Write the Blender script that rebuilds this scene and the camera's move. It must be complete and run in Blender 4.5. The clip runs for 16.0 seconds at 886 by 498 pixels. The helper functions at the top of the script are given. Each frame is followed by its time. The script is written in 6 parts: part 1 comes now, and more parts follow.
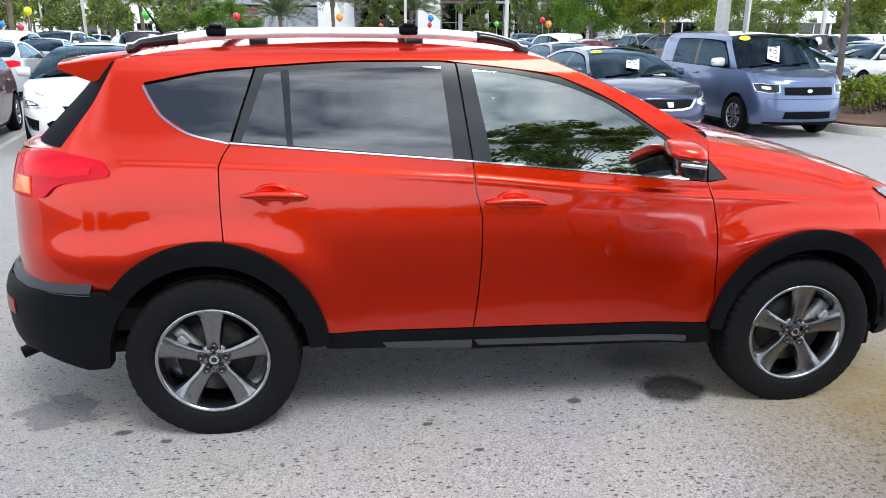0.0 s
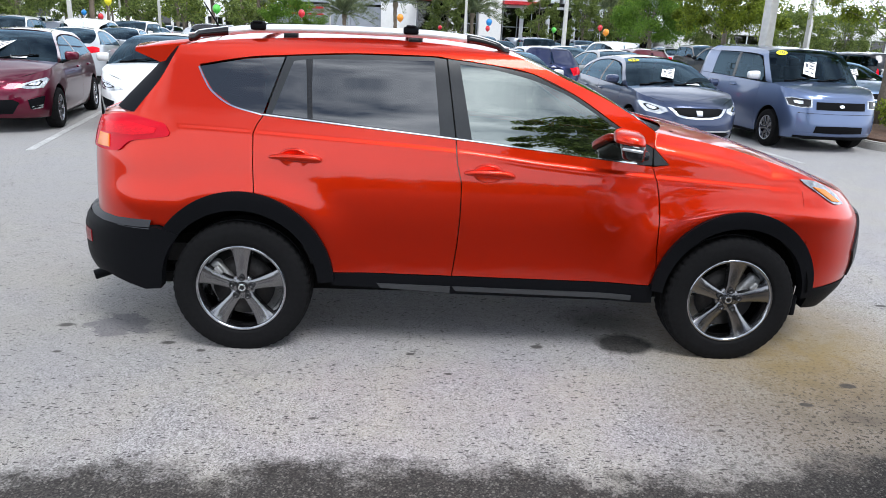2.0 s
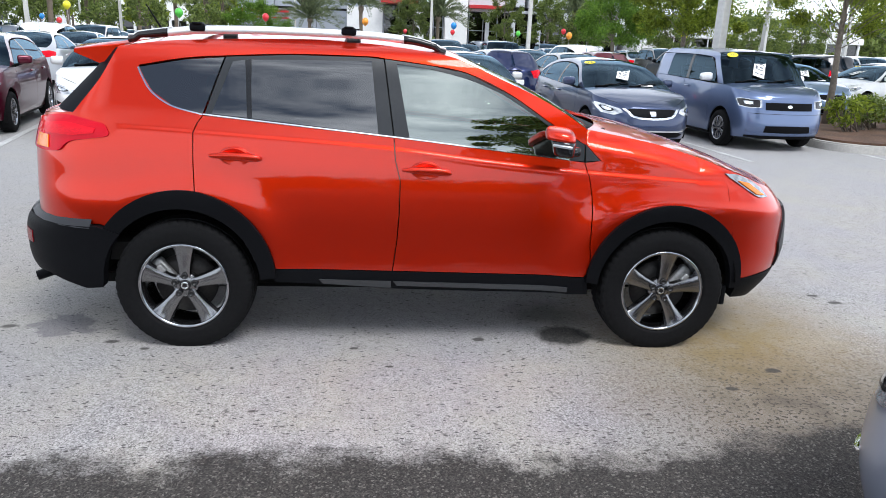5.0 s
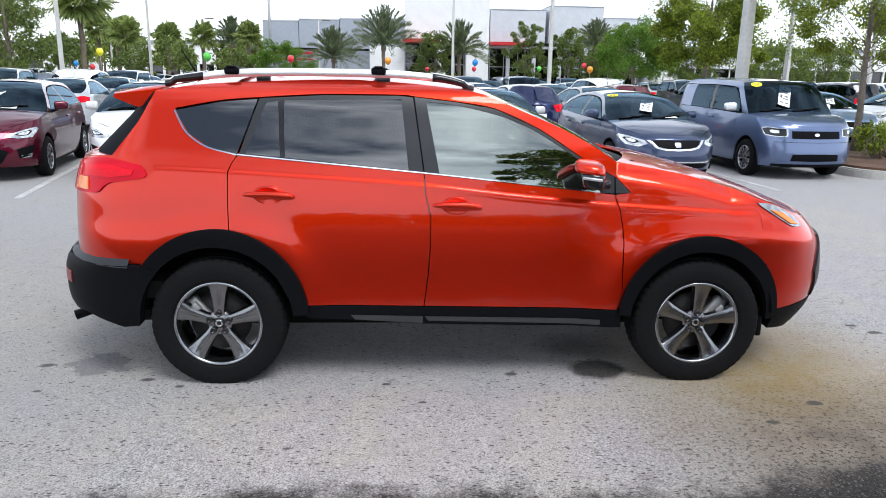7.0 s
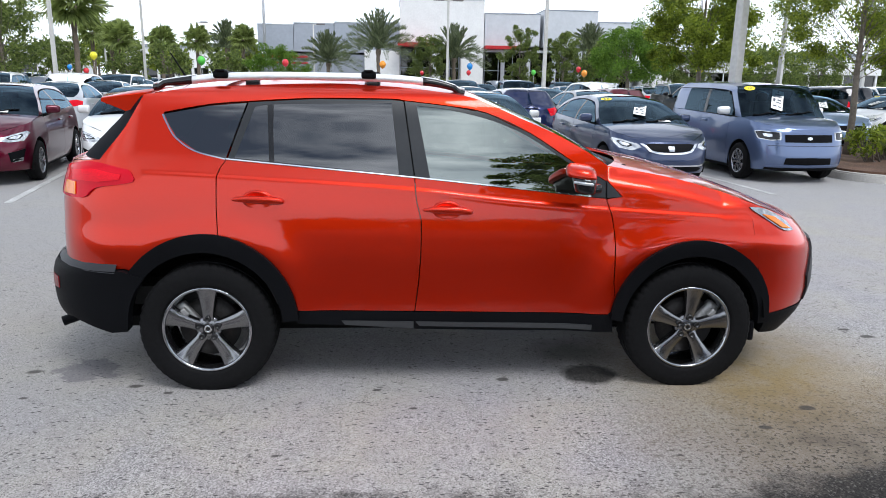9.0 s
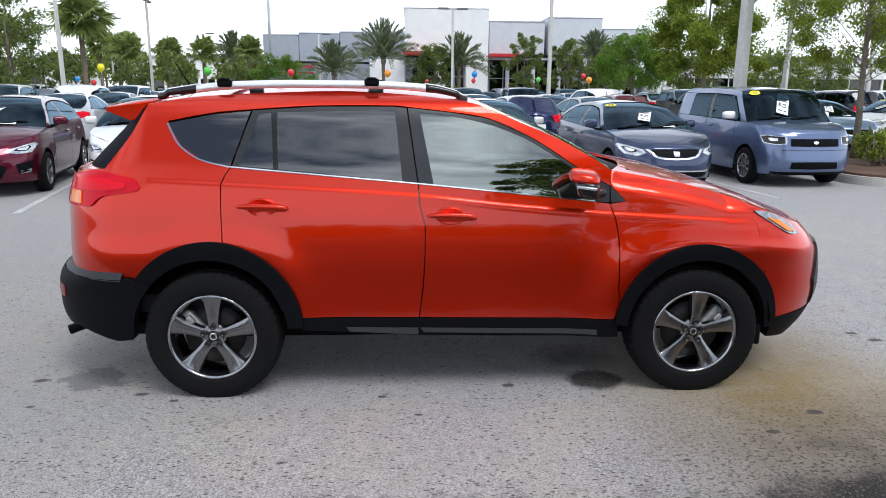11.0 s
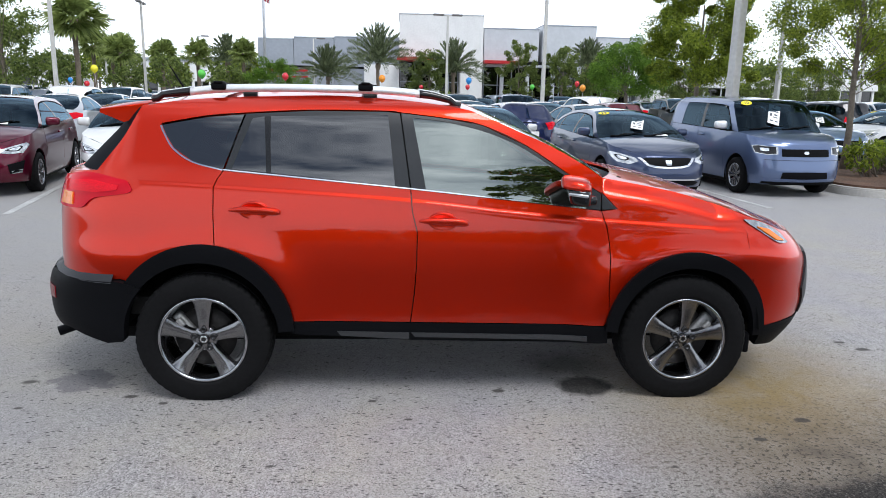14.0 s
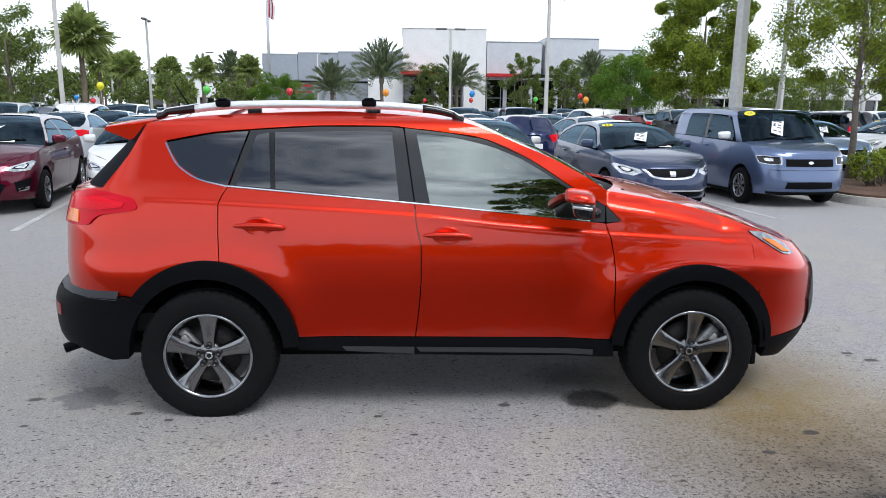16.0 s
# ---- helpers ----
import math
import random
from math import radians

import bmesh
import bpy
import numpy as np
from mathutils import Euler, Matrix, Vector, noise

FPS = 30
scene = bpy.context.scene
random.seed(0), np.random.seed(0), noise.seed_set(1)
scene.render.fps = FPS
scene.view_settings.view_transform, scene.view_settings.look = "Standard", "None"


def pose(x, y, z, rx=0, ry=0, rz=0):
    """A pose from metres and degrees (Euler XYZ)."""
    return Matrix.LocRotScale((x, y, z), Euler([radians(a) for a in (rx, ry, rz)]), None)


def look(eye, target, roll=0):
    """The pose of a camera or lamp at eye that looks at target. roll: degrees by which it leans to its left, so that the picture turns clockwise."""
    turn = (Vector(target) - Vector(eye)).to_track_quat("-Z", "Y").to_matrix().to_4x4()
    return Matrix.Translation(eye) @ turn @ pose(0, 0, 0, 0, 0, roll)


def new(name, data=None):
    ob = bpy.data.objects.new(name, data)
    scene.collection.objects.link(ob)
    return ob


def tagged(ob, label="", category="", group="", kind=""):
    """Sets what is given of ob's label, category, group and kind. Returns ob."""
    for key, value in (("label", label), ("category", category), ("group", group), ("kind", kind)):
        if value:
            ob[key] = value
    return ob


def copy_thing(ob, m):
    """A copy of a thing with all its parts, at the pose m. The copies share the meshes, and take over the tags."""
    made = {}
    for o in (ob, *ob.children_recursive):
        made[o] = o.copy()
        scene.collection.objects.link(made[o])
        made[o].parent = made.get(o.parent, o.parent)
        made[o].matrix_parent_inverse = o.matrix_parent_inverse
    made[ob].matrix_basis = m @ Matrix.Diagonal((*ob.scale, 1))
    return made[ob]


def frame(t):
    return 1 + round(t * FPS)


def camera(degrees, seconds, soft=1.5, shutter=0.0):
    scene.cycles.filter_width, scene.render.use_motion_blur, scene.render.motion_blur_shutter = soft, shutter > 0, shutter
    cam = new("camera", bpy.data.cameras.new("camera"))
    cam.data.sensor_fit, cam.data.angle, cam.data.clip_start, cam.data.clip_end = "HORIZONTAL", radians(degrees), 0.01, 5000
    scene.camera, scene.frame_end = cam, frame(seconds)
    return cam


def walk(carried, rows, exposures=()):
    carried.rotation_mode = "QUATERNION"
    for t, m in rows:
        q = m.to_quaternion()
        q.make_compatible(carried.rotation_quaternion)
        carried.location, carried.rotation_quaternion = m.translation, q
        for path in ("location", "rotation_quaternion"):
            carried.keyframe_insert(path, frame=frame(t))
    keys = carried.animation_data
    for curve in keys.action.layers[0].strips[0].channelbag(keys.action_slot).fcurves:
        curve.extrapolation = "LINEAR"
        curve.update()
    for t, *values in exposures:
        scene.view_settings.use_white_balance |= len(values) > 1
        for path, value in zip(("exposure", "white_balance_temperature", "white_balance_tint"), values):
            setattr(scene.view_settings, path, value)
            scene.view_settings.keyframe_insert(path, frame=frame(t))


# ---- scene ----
cam = camera(63.8, 16.0, 0.9)
PATH = [
    (0, (0.62, -2.83, 1.689), (0.86, -0.931, 1.108), 0.3),
    (0.3, (0.688, -2.952, 1.674), (0.842, -1.040, 1.109), -0.9),
    (0.5, (0.772, -3.087, 1.659), (0.909, -1.184, 1.061), 0.4),
    (1, (0.809, -3.297, 1.669), (0.941, -1.404, 1.036), 1.0),
    (1.2, (0.784, -3.368, 1.676), (0.918, -1.486, 1.012), 2.1),
    (1.5, (0.788, -3.49, 1.651), (0.988, -1.614, 0.989), 4.1),
    (2, (0.88, -3.583, 1.689), (0.979, -1.67, 1.112), 2.5),
    (2.2, (0.919, -3.618, 1.662), (1.013, -1.708, 1.076), 2.0),
    (2.5, (0.983, -3.654, 1.667), (1.134, -1.755, 1.059), 3.0),
    (2.7, (0.991, -3.666, 1.687), (1.149, -1.757, 1.112), 2.3),
    (3, (0.995, -3.667, 1.678), (1.175, -1.763, 1.094), 3.0),
    (5.5, (1.044, -3.7, 1.682), (1.217, -1.784, 1.138), 2.1),
    (6, (1.012, -3.688, 1.685), (1.117, -1.756, 1.178), 0.9),
    (6.5, (1.002, -3.692, 1.683), (1.089, -1.756, 1.191), 0.6),
    (7, (1.002, -3.703, 1.681), (1.114, -1.763, 1.209), 1.0),
    (7.5, (1.007, -3.702, 1.682), (1.132, -1.764, 1.207), 0.8),
    (8, (1.028, -3.701, 1.686), (1.166, -1.757, 1.235), 0.6),
    (8.5, (1.033, -3.685, 1.69), (1.18, -1.741, 1.244), 1.1),
    (9, (1.028, -3.679, 1.682), (1.153, -1.738, 1.22), 1.0),
    (11.5, (1.045, -3.685, 1.672), (1.152, -1.737, 1.234), 0.4),
    (12, (1.047, -3.647, 1.672), (1.172, -1.701, 1.228), 0.6),
    (12.5, (1.041, -3.689, 1.672), (1.165, -1.74, 1.241), 0.7),
    (13, (1.053, -3.694, 1.675), (1.178, -1.742, 1.258), 0.7),
    (13.5, (1.051, -3.695, 1.677), (1.184, -1.743, 1.264), 0.9),
    (14, (1.044, -3.697, 1.673), (1.172, -1.747, 1.248), 1.2),
    (14.5, (1.048, -3.697, 1.675), (1.173, -1.747, 1.246), 1.2),
    (15, (1.042, -3.697, 1.679), (1.18, -1.744, 1.27), 0.9),
    (15.5, (1.045, -3.671, 1.673), (1.176, -1.718, 1.262), 0.9),
    (16, (1.047, -3.696, 1.68), (1.161, -1.738, 1.29), 0.6),
]
walk(cam, [(t, look(eye, target, roll)) for t, eye, target, roll in PATH],
     [(t, stops, 6240, 10) for t, stops in ((0.0, 0.50), (1.5, 0.36), (3.0, 0.35), (6.0, 0.36), (7.5, 0.23), (9.0, 0.12), (12.0, 0.02), (16.0, 0.0))])

# ---- world and light ----
world = bpy.data.worlds.new("overcast_sky")
scene.world = world
world.use_nodes = True
wn, wl = world.node_tree.nodes, world.node_tree.links
wn.clear()
sky = wn.new("ShaderNodeTexSky")
sky.sky_type, sky.sun_disc = "NISHITA", False
sky.sun_elevation, sky.sun_rotation = radians(58), radians(150)
coord = wn.new("ShaderNodeTexCoord")
stretch = wn.new("ShaderNodeMapping")
stretch.inputs["Scale"].default_value = (2.3, 2.3, 2.7)
stretch.inputs["Location"].default_value = (0.35, 0.1, 0.0)
cloud = wn.new("ShaderNodeTexNoise")
cloud.inputs["Scale"].default_value, cloud.inputs["Detail"].default_value = 1.5, 8.0
cloud.inputs["Roughness"].default_value = 0.55
ramp = wn.new("ShaderNodeValToRGB")
ramp.color_ramp.elements[0].position, ramp.color_ramp.elements[1].position = 0.39, 0.60
ramp.color_ramp.elements[0].color = (2.2, 2.7, 3.7, 1)
ramp.color_ramp.elements[1].color = (15.2, 15.9, 16.8, 1)
# pale haze lies along the whole horizon
split = wn.new("ShaderNodeSeparateXYZ")
height = wn.new("ShaderNodeMapRange")
height.interpolation_type = "SMOOTHSTEP"
height.inputs["From Min"].default_value, height.inputs["From Max"].default_value = 0.12, 0.46
haze = wn.new("ShaderNodeMixRGB")
haze.inputs["Color1"].default_value = (16.6, 17.5, 18.8, 1)
wl.new(coord.outputs["Generated"], split.inputs[0])
wl.new(split.outputs["Z"], height.inputs["Value"])
wl.new(height.outputs["Result"], haze.inputs["Fac"])
veil = wn.new("ShaderNodeMixRGB")
veil.inputs["Fac"].default_value = 0.86
back = wn.new("ShaderNodeBackground")
back.inputs["Strength"].default_value = 0.102
out = wn.new("ShaderNodeOutputWorld")
wl.new(coord.outputs["Generated"], stretch.inputs["Vector"])
wl.new(stretch.outputs["Vector"], cloud.inputs["Vector"])
wl.new(cloud.outputs["Fac"], ramp.inputs["Fac"])
wl.new(sky.outputs["Color"], veil.inputs["Color1"])
wl.new(ramp.outputs["Color"], haze.inputs["Color2"])
wl.new(haze.outputs["Color"], veil.inputs["Color2"])
wl.new(veil.outputs["Color"], back.inputs["Color"])
wl.new(back.outputs["Background"], out.inputs["Surface"])

sun = new("sun", bpy.data.lights.new("sun", "SUN"))
sun.data.energy, sun.data.angle, sun.data.color = 1.9, radians(24), (1.0, 0.98, 0.95)
sun.matrix_world = look((8, -14, 25), (0, 0, 0))


# ---- materials ----
def material(name, colour, rough=0.5, metal=0.0, vary=0.0, grain=20.0, bump=0.0, coat=0.0, second=None, big=1.5, spec=0.5):
    """A principled surface with two scales of variation and fine relief."""
    m = bpy.data.materials.new(name)
    m.use_nodes = True
    nodes, links = m.node_tree.nodes, m.node_tree.links
    b = nodes["Principled BSDF"]
    b.inputs["Base Color"].default_value = (*colour, 1)
    b.inputs["Roughness"].default_value, b.inputs["Metallic"].default_value = rough, metal
    b.inputs["Specular IOR Level"].default_value = spec
    b.inputs["Coat Weight"].default_value, b.inputs["Coat Roughness"].default_value = coat, 0.02
    if vary or bump:
        tc = nodes.new("ShaderNodeTexCoord")
        fine, wide = nodes.new("ShaderNodeTexNoise"), nodes.new("ShaderNodeTexNoise")
        fine.inputs["Scale"].default_value, fine.inputs["Detail"].default_value = grain, 6
        wide.inputs["Scale"].default_value, wide.inputs["Detail"].default_value = big, 3
        links.new(tc.outputs["Object"], fine.inputs["Vector"])
        links.new(tc.outputs["Object"], wide.inputs["Vector"])
    if vary:
        mixed = nodes.new("ShaderNodeMixRGB")
        mixed.inputs["Fac"].default_value = 0.5
        links.new(fine.outputs["Fac"], mixed.inputs["Color1"])
        links.new(wide.outputs["Fac"], mixed.inputs["Color2"])
        r = nodes.new("ShaderNodeValToRGB")
        lo = second or tuple(c * (1 - vary) for c in colour)
        hi = colour if second else tuple(min(1, c * (1 + vary)) for c in colour)
        r.color_ramp.elements[0].position, r.color_ramp.elements[1].position = 0.35, 0.65
        r.color_ramp.elements[0].color, r.color_ramp.elements[1].color = (*lo, 1), (*hi, 1)
        links.new(mixed.outputs["Color"], r.inputs["Fac"])
        links.new(r.outputs["Color"], b.inputs["Base Color"])
    if bump:
        bu = nodes.new("ShaderNodeBump")
        bu.inputs["Strength"].default_value, bu.inputs["Distance"].default_value = bump, 0.01
        links.new(fine.outputs["Fac"], bu.inputs["Height"])
        links.new(bu.outputs["Normal"], b.inputs["Normal"])
    return m


def car_paint(name, colour=None, flake=0.25, rough=0.3, metal=0.55):
    """Metallic paint under clear coat; with no colour it takes the object's own."""
    m = material(name, colour or (0.5, 0.5, 0.5), rough, metal, coat=1.0)
    nodes, links = m.node_tree.nodes, m.node_tree.links
    b = nodes["Principled BSDF"]
    b.inputs["Coat Roughness"].default_value = 0.015
    b.inputs["Coat Weight"].default_value = 1.0
    b.inputs["Coat IOR"].default_value = 1.5
    b.inputs["Specular IOR Level"].default_value = 0.15
    if colour is None:
        info = nodes.new("ShaderNodeObjectInfo")
        links.new(info.outputs["Color"], b.inputs["Base Color"])
        links.new(info.outputs["Alpha"], b.inputs["Metallic"])
    tc, n, bu = nodes.new("ShaderNodeTexCoord"), nodes.new("ShaderNodeTexNoise"), nodes.new("ShaderNodeBump")
    n.inputs["Scale"].default_value, n.inputs["Detail"].default_value = 900.0, 1.0
    bu.inputs["Strength"].default_value, bu.inputs["Distance"].default_value = flake, 0.0005
    links.new(tc.outputs["Object"], n.inputs["Vector"])
    links.new(n.outputs["Fac"], bu.inputs["Height"])
    links.new(bu.outputs["Normal"], b.inputs["Normal"])
    return m


def glazing(name, tint, rough=0.0, gloss=1.0, film=(1, 1, 1)):
    """Thin tinted pane: what is behind shows darkened, and the pane mirrors by its Fresnel."""
    m = bpy.data.materials.new(name)
    m.use_nodes = True
    nodes, links = m.node_tree.nodes, m.node_tree.links
    nodes.clear()
    clear, shine, mix = nodes.new("ShaderNodeBsdfTransparent"), nodes.new("ShaderNodeBsdfGlossy"), nodes.new("ShaderNodeMixShader")
    fresnel, o = nodes.new("ShaderNodeFresnel"), nodes.new("ShaderNodeOutputMaterial")
    scale = nodes.new("ShaderNodeMath")
    scale.operation, scale.use_clamp = "MULTIPLY", True
    scale.inputs[1].default_value = gloss
    fresnel.inputs["IOR"].default_value = 1.52
    clear.inputs["Color"].default_value = (*tint, 1)
    shine.inputs["Roughness"].default_value = rough
    shine.inputs["Color"].default_value = (*film, 1)
    links.new(fresnel.outputs["Fac"], scale.inputs[0])
    links.new(scale.outputs["Value"], mix.inputs["Fac"])
    links.new(clear.outputs["BSDF"], mix.inputs[1])
    links.new(shine.outputs["BSDF"], mix.inputs[2])
    links.new(mix.outputs["Shader"], o.inputs["Surface"])
    return m


red_paint = car_paint("orange_red_paint", (0.60, 0.0185, 0.0003), 0.05, 0.33, 0.84)
red_paint.node_tree.nodes["Principled BSDF"].inputs["Coat Weight"].default_value = 0.84
any_paint = car_paint("lot_car_paint", None, 0.03, 0.3, 0.25)
any_paint.node_tree.nodes["Principled BSDF"].inputs["Coat Weight"].default_value = 0.9
tinted_glass = glazing("privacy_glass", (0.03, 0.035, 0.04), 0.0, 3.7)
clear_glass = glazing("side_glass", (0.16, 0.19, 0.16), 0.0, 7.6, (0.93, 1.0, 0.93))
dark_glass = glazing("lot_car_glass", (0.10, 0.155, 0.19), 0.01, 0.75, (0.55, 0.80, 1.0))
black_plastic = material("black_plastic", (0.005, 0.0053, 0.0065), 0.5, vary=0.2, grain=160, bump=0.12, spec=0.06)
gloss_black = material("gloss_black_trim", (0.012, 0.012, 0.013), 0.16, spec=0.5)
pillar_black = material("pillar_black", (0.025, 0.027, 0.03), 0.3, vary=0.1, grain=60, spec=0.4)
sill_grey = material("sill_grey_plastic", (0.032, 0.034, 0.037), 0.4, vary=0.15, grain=120, bump=0.1)
rubber = material("tyre_rubber", (0.0075, 0.0075, 0.008), 0.75, vary=0.25, grain=45, bump=0.12, spec=0.10)
ledge_black = material("ledge_plastic", (0.007, 0.008, 0.011), 0.46, vary=0.15, grain=120, bump=0.08)
chrome = material("chrome", (0.82, 0.83, 0.85), 0.09, 1.0)
silver_rail = material("silver_rail", (0.88, 0.89, 0.9), 0.3, 0.5, vary=0.06, grain=60)
rim_metal = material("machined_rim", (0.235, 0.235, 0.243), 0.24, 1.0, vary=0.06, grain=200)
rim_dark = material("rim_barrel", (0.38, 0.39, 0.41), 0.18, 1.0)
dark_metal = material("brake_iron", (0.03, 0.028, 0.027), 0.5, 0.8, vary=0.3, grain=60)
caliper_metal = material("caliper", (0.27, 0.27, 0.265), 0.4, 0.5, vary=0.3, grain=60)
cabin_dark = material("cabin_fabric", (0.028, 0.027, 0.027), 0.85, vary=0.2, grain=150, bump=0.1)
cabin_grey = material("cabin_trim", (0.30, 0.29, 0.27), 0.7, vary=0.15, grain=100)
void_black = material("underbody", (0.006, 0.006, 0.006), 0.9, spec=0.1)
lens_red = material("red_lens", (0.74, 0.004, 0.018), 0.2, spec=0.1, coat=0.1, vary=0.25, grain=160)
lens_dark_red = material("deep_red_lens", (0.60, 0.002, 0.016), 0.12, spec=0.08, coat=0.15)
lens_amber = material("amber_lens", (0.85, 0.20, 0.010), 0.15, coat=0.3, vary=0.2, grain=140)
suv_lens = material("headlamp_reflector", (0.34, 0.35, 0.36), 0.12, 0.8, vary=0.5, grain=30)
lens_white = material("lamp_reflector", (0.60, 0.62, 0.64), 0.14, 0.7, vary=0.5, grain=26)
paper_white = material("paper_white", (0.8, 0.8, 0.78), 0.6)
paper_yellow = material("yellow_sticker", (0.85, 0.72, 0.01), 0.5)
ink = material("ink", (0.10, 0.11, 0.13), 0.6)


from mathutils import geometry

# ---- mesh helpers ----
def make_mesh(name, verts, faces, normals=None, smooth=True, flat_from=None):
    me = bpy.data.meshes.new(name)
    me.from_pydata([tuple(v) for v in verts], [], [tuple(f) for f in faces])
    if smooth:
        me.polygons.foreach_set("use_smooth", [flat_from is None or i < flat_from for i in range(len(me.polygons))])
    if normals is not None:
        loops = []
        for p in me.polygons:
            for v in p.vertices:
                loops.append(normals[v] if flat_from is None or p.index < flat_from else p.normal)
        me.normals_split_custom_set([tuple(n) for n in loops])
    return me


def part(name, shape, mat, parent=None, label="", m=None):
    """Links a bmesh or a mesh as one object under its thing."""
    if isinstance(shape, bmesh.types.BMesh):
        me = bpy.data.meshes.new(name)
        shape.to_mesh(me)
        shape.free()
    else:
        me = shape
    if mat is not None and not me.materials:
        me.materials.append(mat)
    ob = new(name, me)
    if parent is not None:
        ob.parent = parent
    if m is not None:
        ob.matrix_basis = m
    if label:
        ob["label"] = label
    return ob


def thing(name, m, label, category, group="", kind=""):
    ob = new(name)
    ob.matrix_basis = m
    return tagged(ob, label, category, group, kind)


def smooth_all(bm):
    for f in bm.faces:
        f.smooth = True
    return bm


def box(size, at=(0, 0, 0), bevel=0.0, segments=2, turn=None):
    bm = bmesh.new()
    bmesh.ops.create_cube(bm, size=1)
    bmesh.ops.scale(bm, vec=size, verts=bm.verts)
    if bevel:
        bmesh.ops.bevel(bm, geom=bm.edges[:], offset=bevel, segments=segments, affect="EDGES", profile=0.5)
    if turn is not None:
        bmesh.ops.transform(bm, matrix=turn, verts=bm.verts)
    bmesh.ops.translate(bm, vec=at, verts=bm.verts)
    return bm


def joined(*bms):
    """One bmesh from several."""
    whole = bms[0]
    for b in bms[1:]:
        tmp = bpy.data.meshes.new("tmp")
        b.to_mesh(tmp)
        b.free()
        whole.from_mesh(tmp)
        bpy.data.meshes.remove(tmp)
    return whole


def lathe(profile, steps=48, axis="y", full=True):
    """Turns (radius, height) pairs about an axis."""
    bm = bmesh.new()
    rings = []
    for k in range(steps):
        a = 2 * math.pi * k / steps
        ring = []
        for r, h in profile:
            c, s = r * math.cos(a), r * math.sin(a)
            ring.append(bm.verts.new((c, h, s) if axis == "y" else (c, s, h)))
        rings.append(ring)
    for k in range(steps):
        a, b = rings[k], rings[(k + 1) % steps]
        for i in range(len(profile) - 1):
            f = bm.faces.new((a[i], b[i], b[i + 1], a[i + 1]))
            f.smooth = True
    bmesh.ops.remove_doubles(bm, verts=bm.verts, dist=1e-5)
    bmesh.ops.recalc_face_normals(bm, faces=bm.faces)
    return bm


def tube(points, radius, sides=8, cap=True):
    """A round bar along points; radius is a number or one per point."""
    bm = bmesh.new()
    pts = [Vector(p) for p in points]
    rings = []
    for i, p in enumerate(pts):
        d = (pts[min(i + 1, len(pts) - 1)] - pts[max(i - 1, 0)]).normalized()
        u = d.cross(Vector((0.31, 0.17, 0.93)) if abs(d.z) < 0.9 else Vector((1, 0, 0))).normalized()
        v = d.cross(u)
        r = radius[i] if isinstance(radius, (list, tuple)) else radius
        rings.append([bm.verts.new(p + r * (math.cos(2 * math.pi * k / sides) * u + math.sin(2 * math.pi * k / sides) * v)) for k in range(sides)])
    for a, b in zip(rings, rings[1:]):
        for k in range(sides):
            f = bm.faces.new((a[k], a[(k + 1) % sides], b[(k + 1) % sides], b[k]))
            f.smooth = True
    if cap:
        bm.faces.new(rings[0][::-1])
        bm.faces.new(rings[-1])
    bmesh.ops.recalc_face_normals(bm, faces=bm.faces)
    return bm


def knots(*pairs):
    """A smooth function through (x, y) pairs (monotone cubic)."""
    xs, ys = np.array([p[0] for p in pairs], float), np.array([p[1] for p in pairs], float)
    h = np.diff(xs)
    d = np.diff(ys) / h
    m = np.zeros(len(xs))
    m[0], m[-1] = d[0], d[-1]
    for i in range(1, len(xs) - 1):
        if d[i - 1] * d[i] > 0:
            a, b = 2 * h[i] + h[i - 1], h[i] + 2 * h[i - 1]
            m[i] = (a + b) / (a / d[i - 1] + b / d[i])

    def value(x):
        x = np.clip(np.asarray(x, float), xs[0], xs[-1])
        i = np.clip(np.searchsorted(xs, x, side="right") - 1, 0, len(xs) - 2)
        t = (x - xs[i]) / h[i]
        return ((1 + 2 * t) * (1 - t) ** 2 * ys[i] + t * (1 - t) ** 2 * h[i] * m[i] + t * t * (3 - 2 * t) * ys[i + 1] + t * t * (t - 1) * h[i] * m[i + 1])

    return value


def bend(points, per=6):
    """A Catmull-Rom line through a few points."""
    p = [np.array(q, float) for q in points]
    p = [2 * p[0] - p[1], *p, 2 * p[-1] - p[-2]]
    out = []
    for i in range(1, len(p) - 2):
        for k in range(per):
            t = k / per
            out.append(0.5 * (2 * p[i] + (p[i + 1] - p[i - 1]) * t + (2 * p[i - 1] - 5 * p[i] + 4 * p[i + 1] - p[i + 2]) * t * t + (3 * p[i] - p[i - 1] - 3 * p[i + 1] + p[i + 2]) * t ** 3))
    out.append(p[-2])
    return [tuple(q) for q in out]


def arc(cx, cz, r, a0, a1, n=18):
    return [(cx + r * math.cos(radians(a0 + (a1 - a0) * k / n)), cz + r * math.sin(radians(a0 + (a1 - a0) * k / n))) for k in range(n + 1)]


def inside(poly, q):
    x, y = q[:, 0], q[:, 1]
    hit = np.zeros(len(q), bool)
    for (x0, y0), (x1, y1) in zip(poly, np.roll(poly, -1, 0)):
        c = (y0 > y) != (y1 > y)
        with np.errstate(divide="ignore", invalid="ignore"):
            hit ^= c & (x < (x1 - x0) * (y - y0) / (y1 - y0) + x0)
    return hit


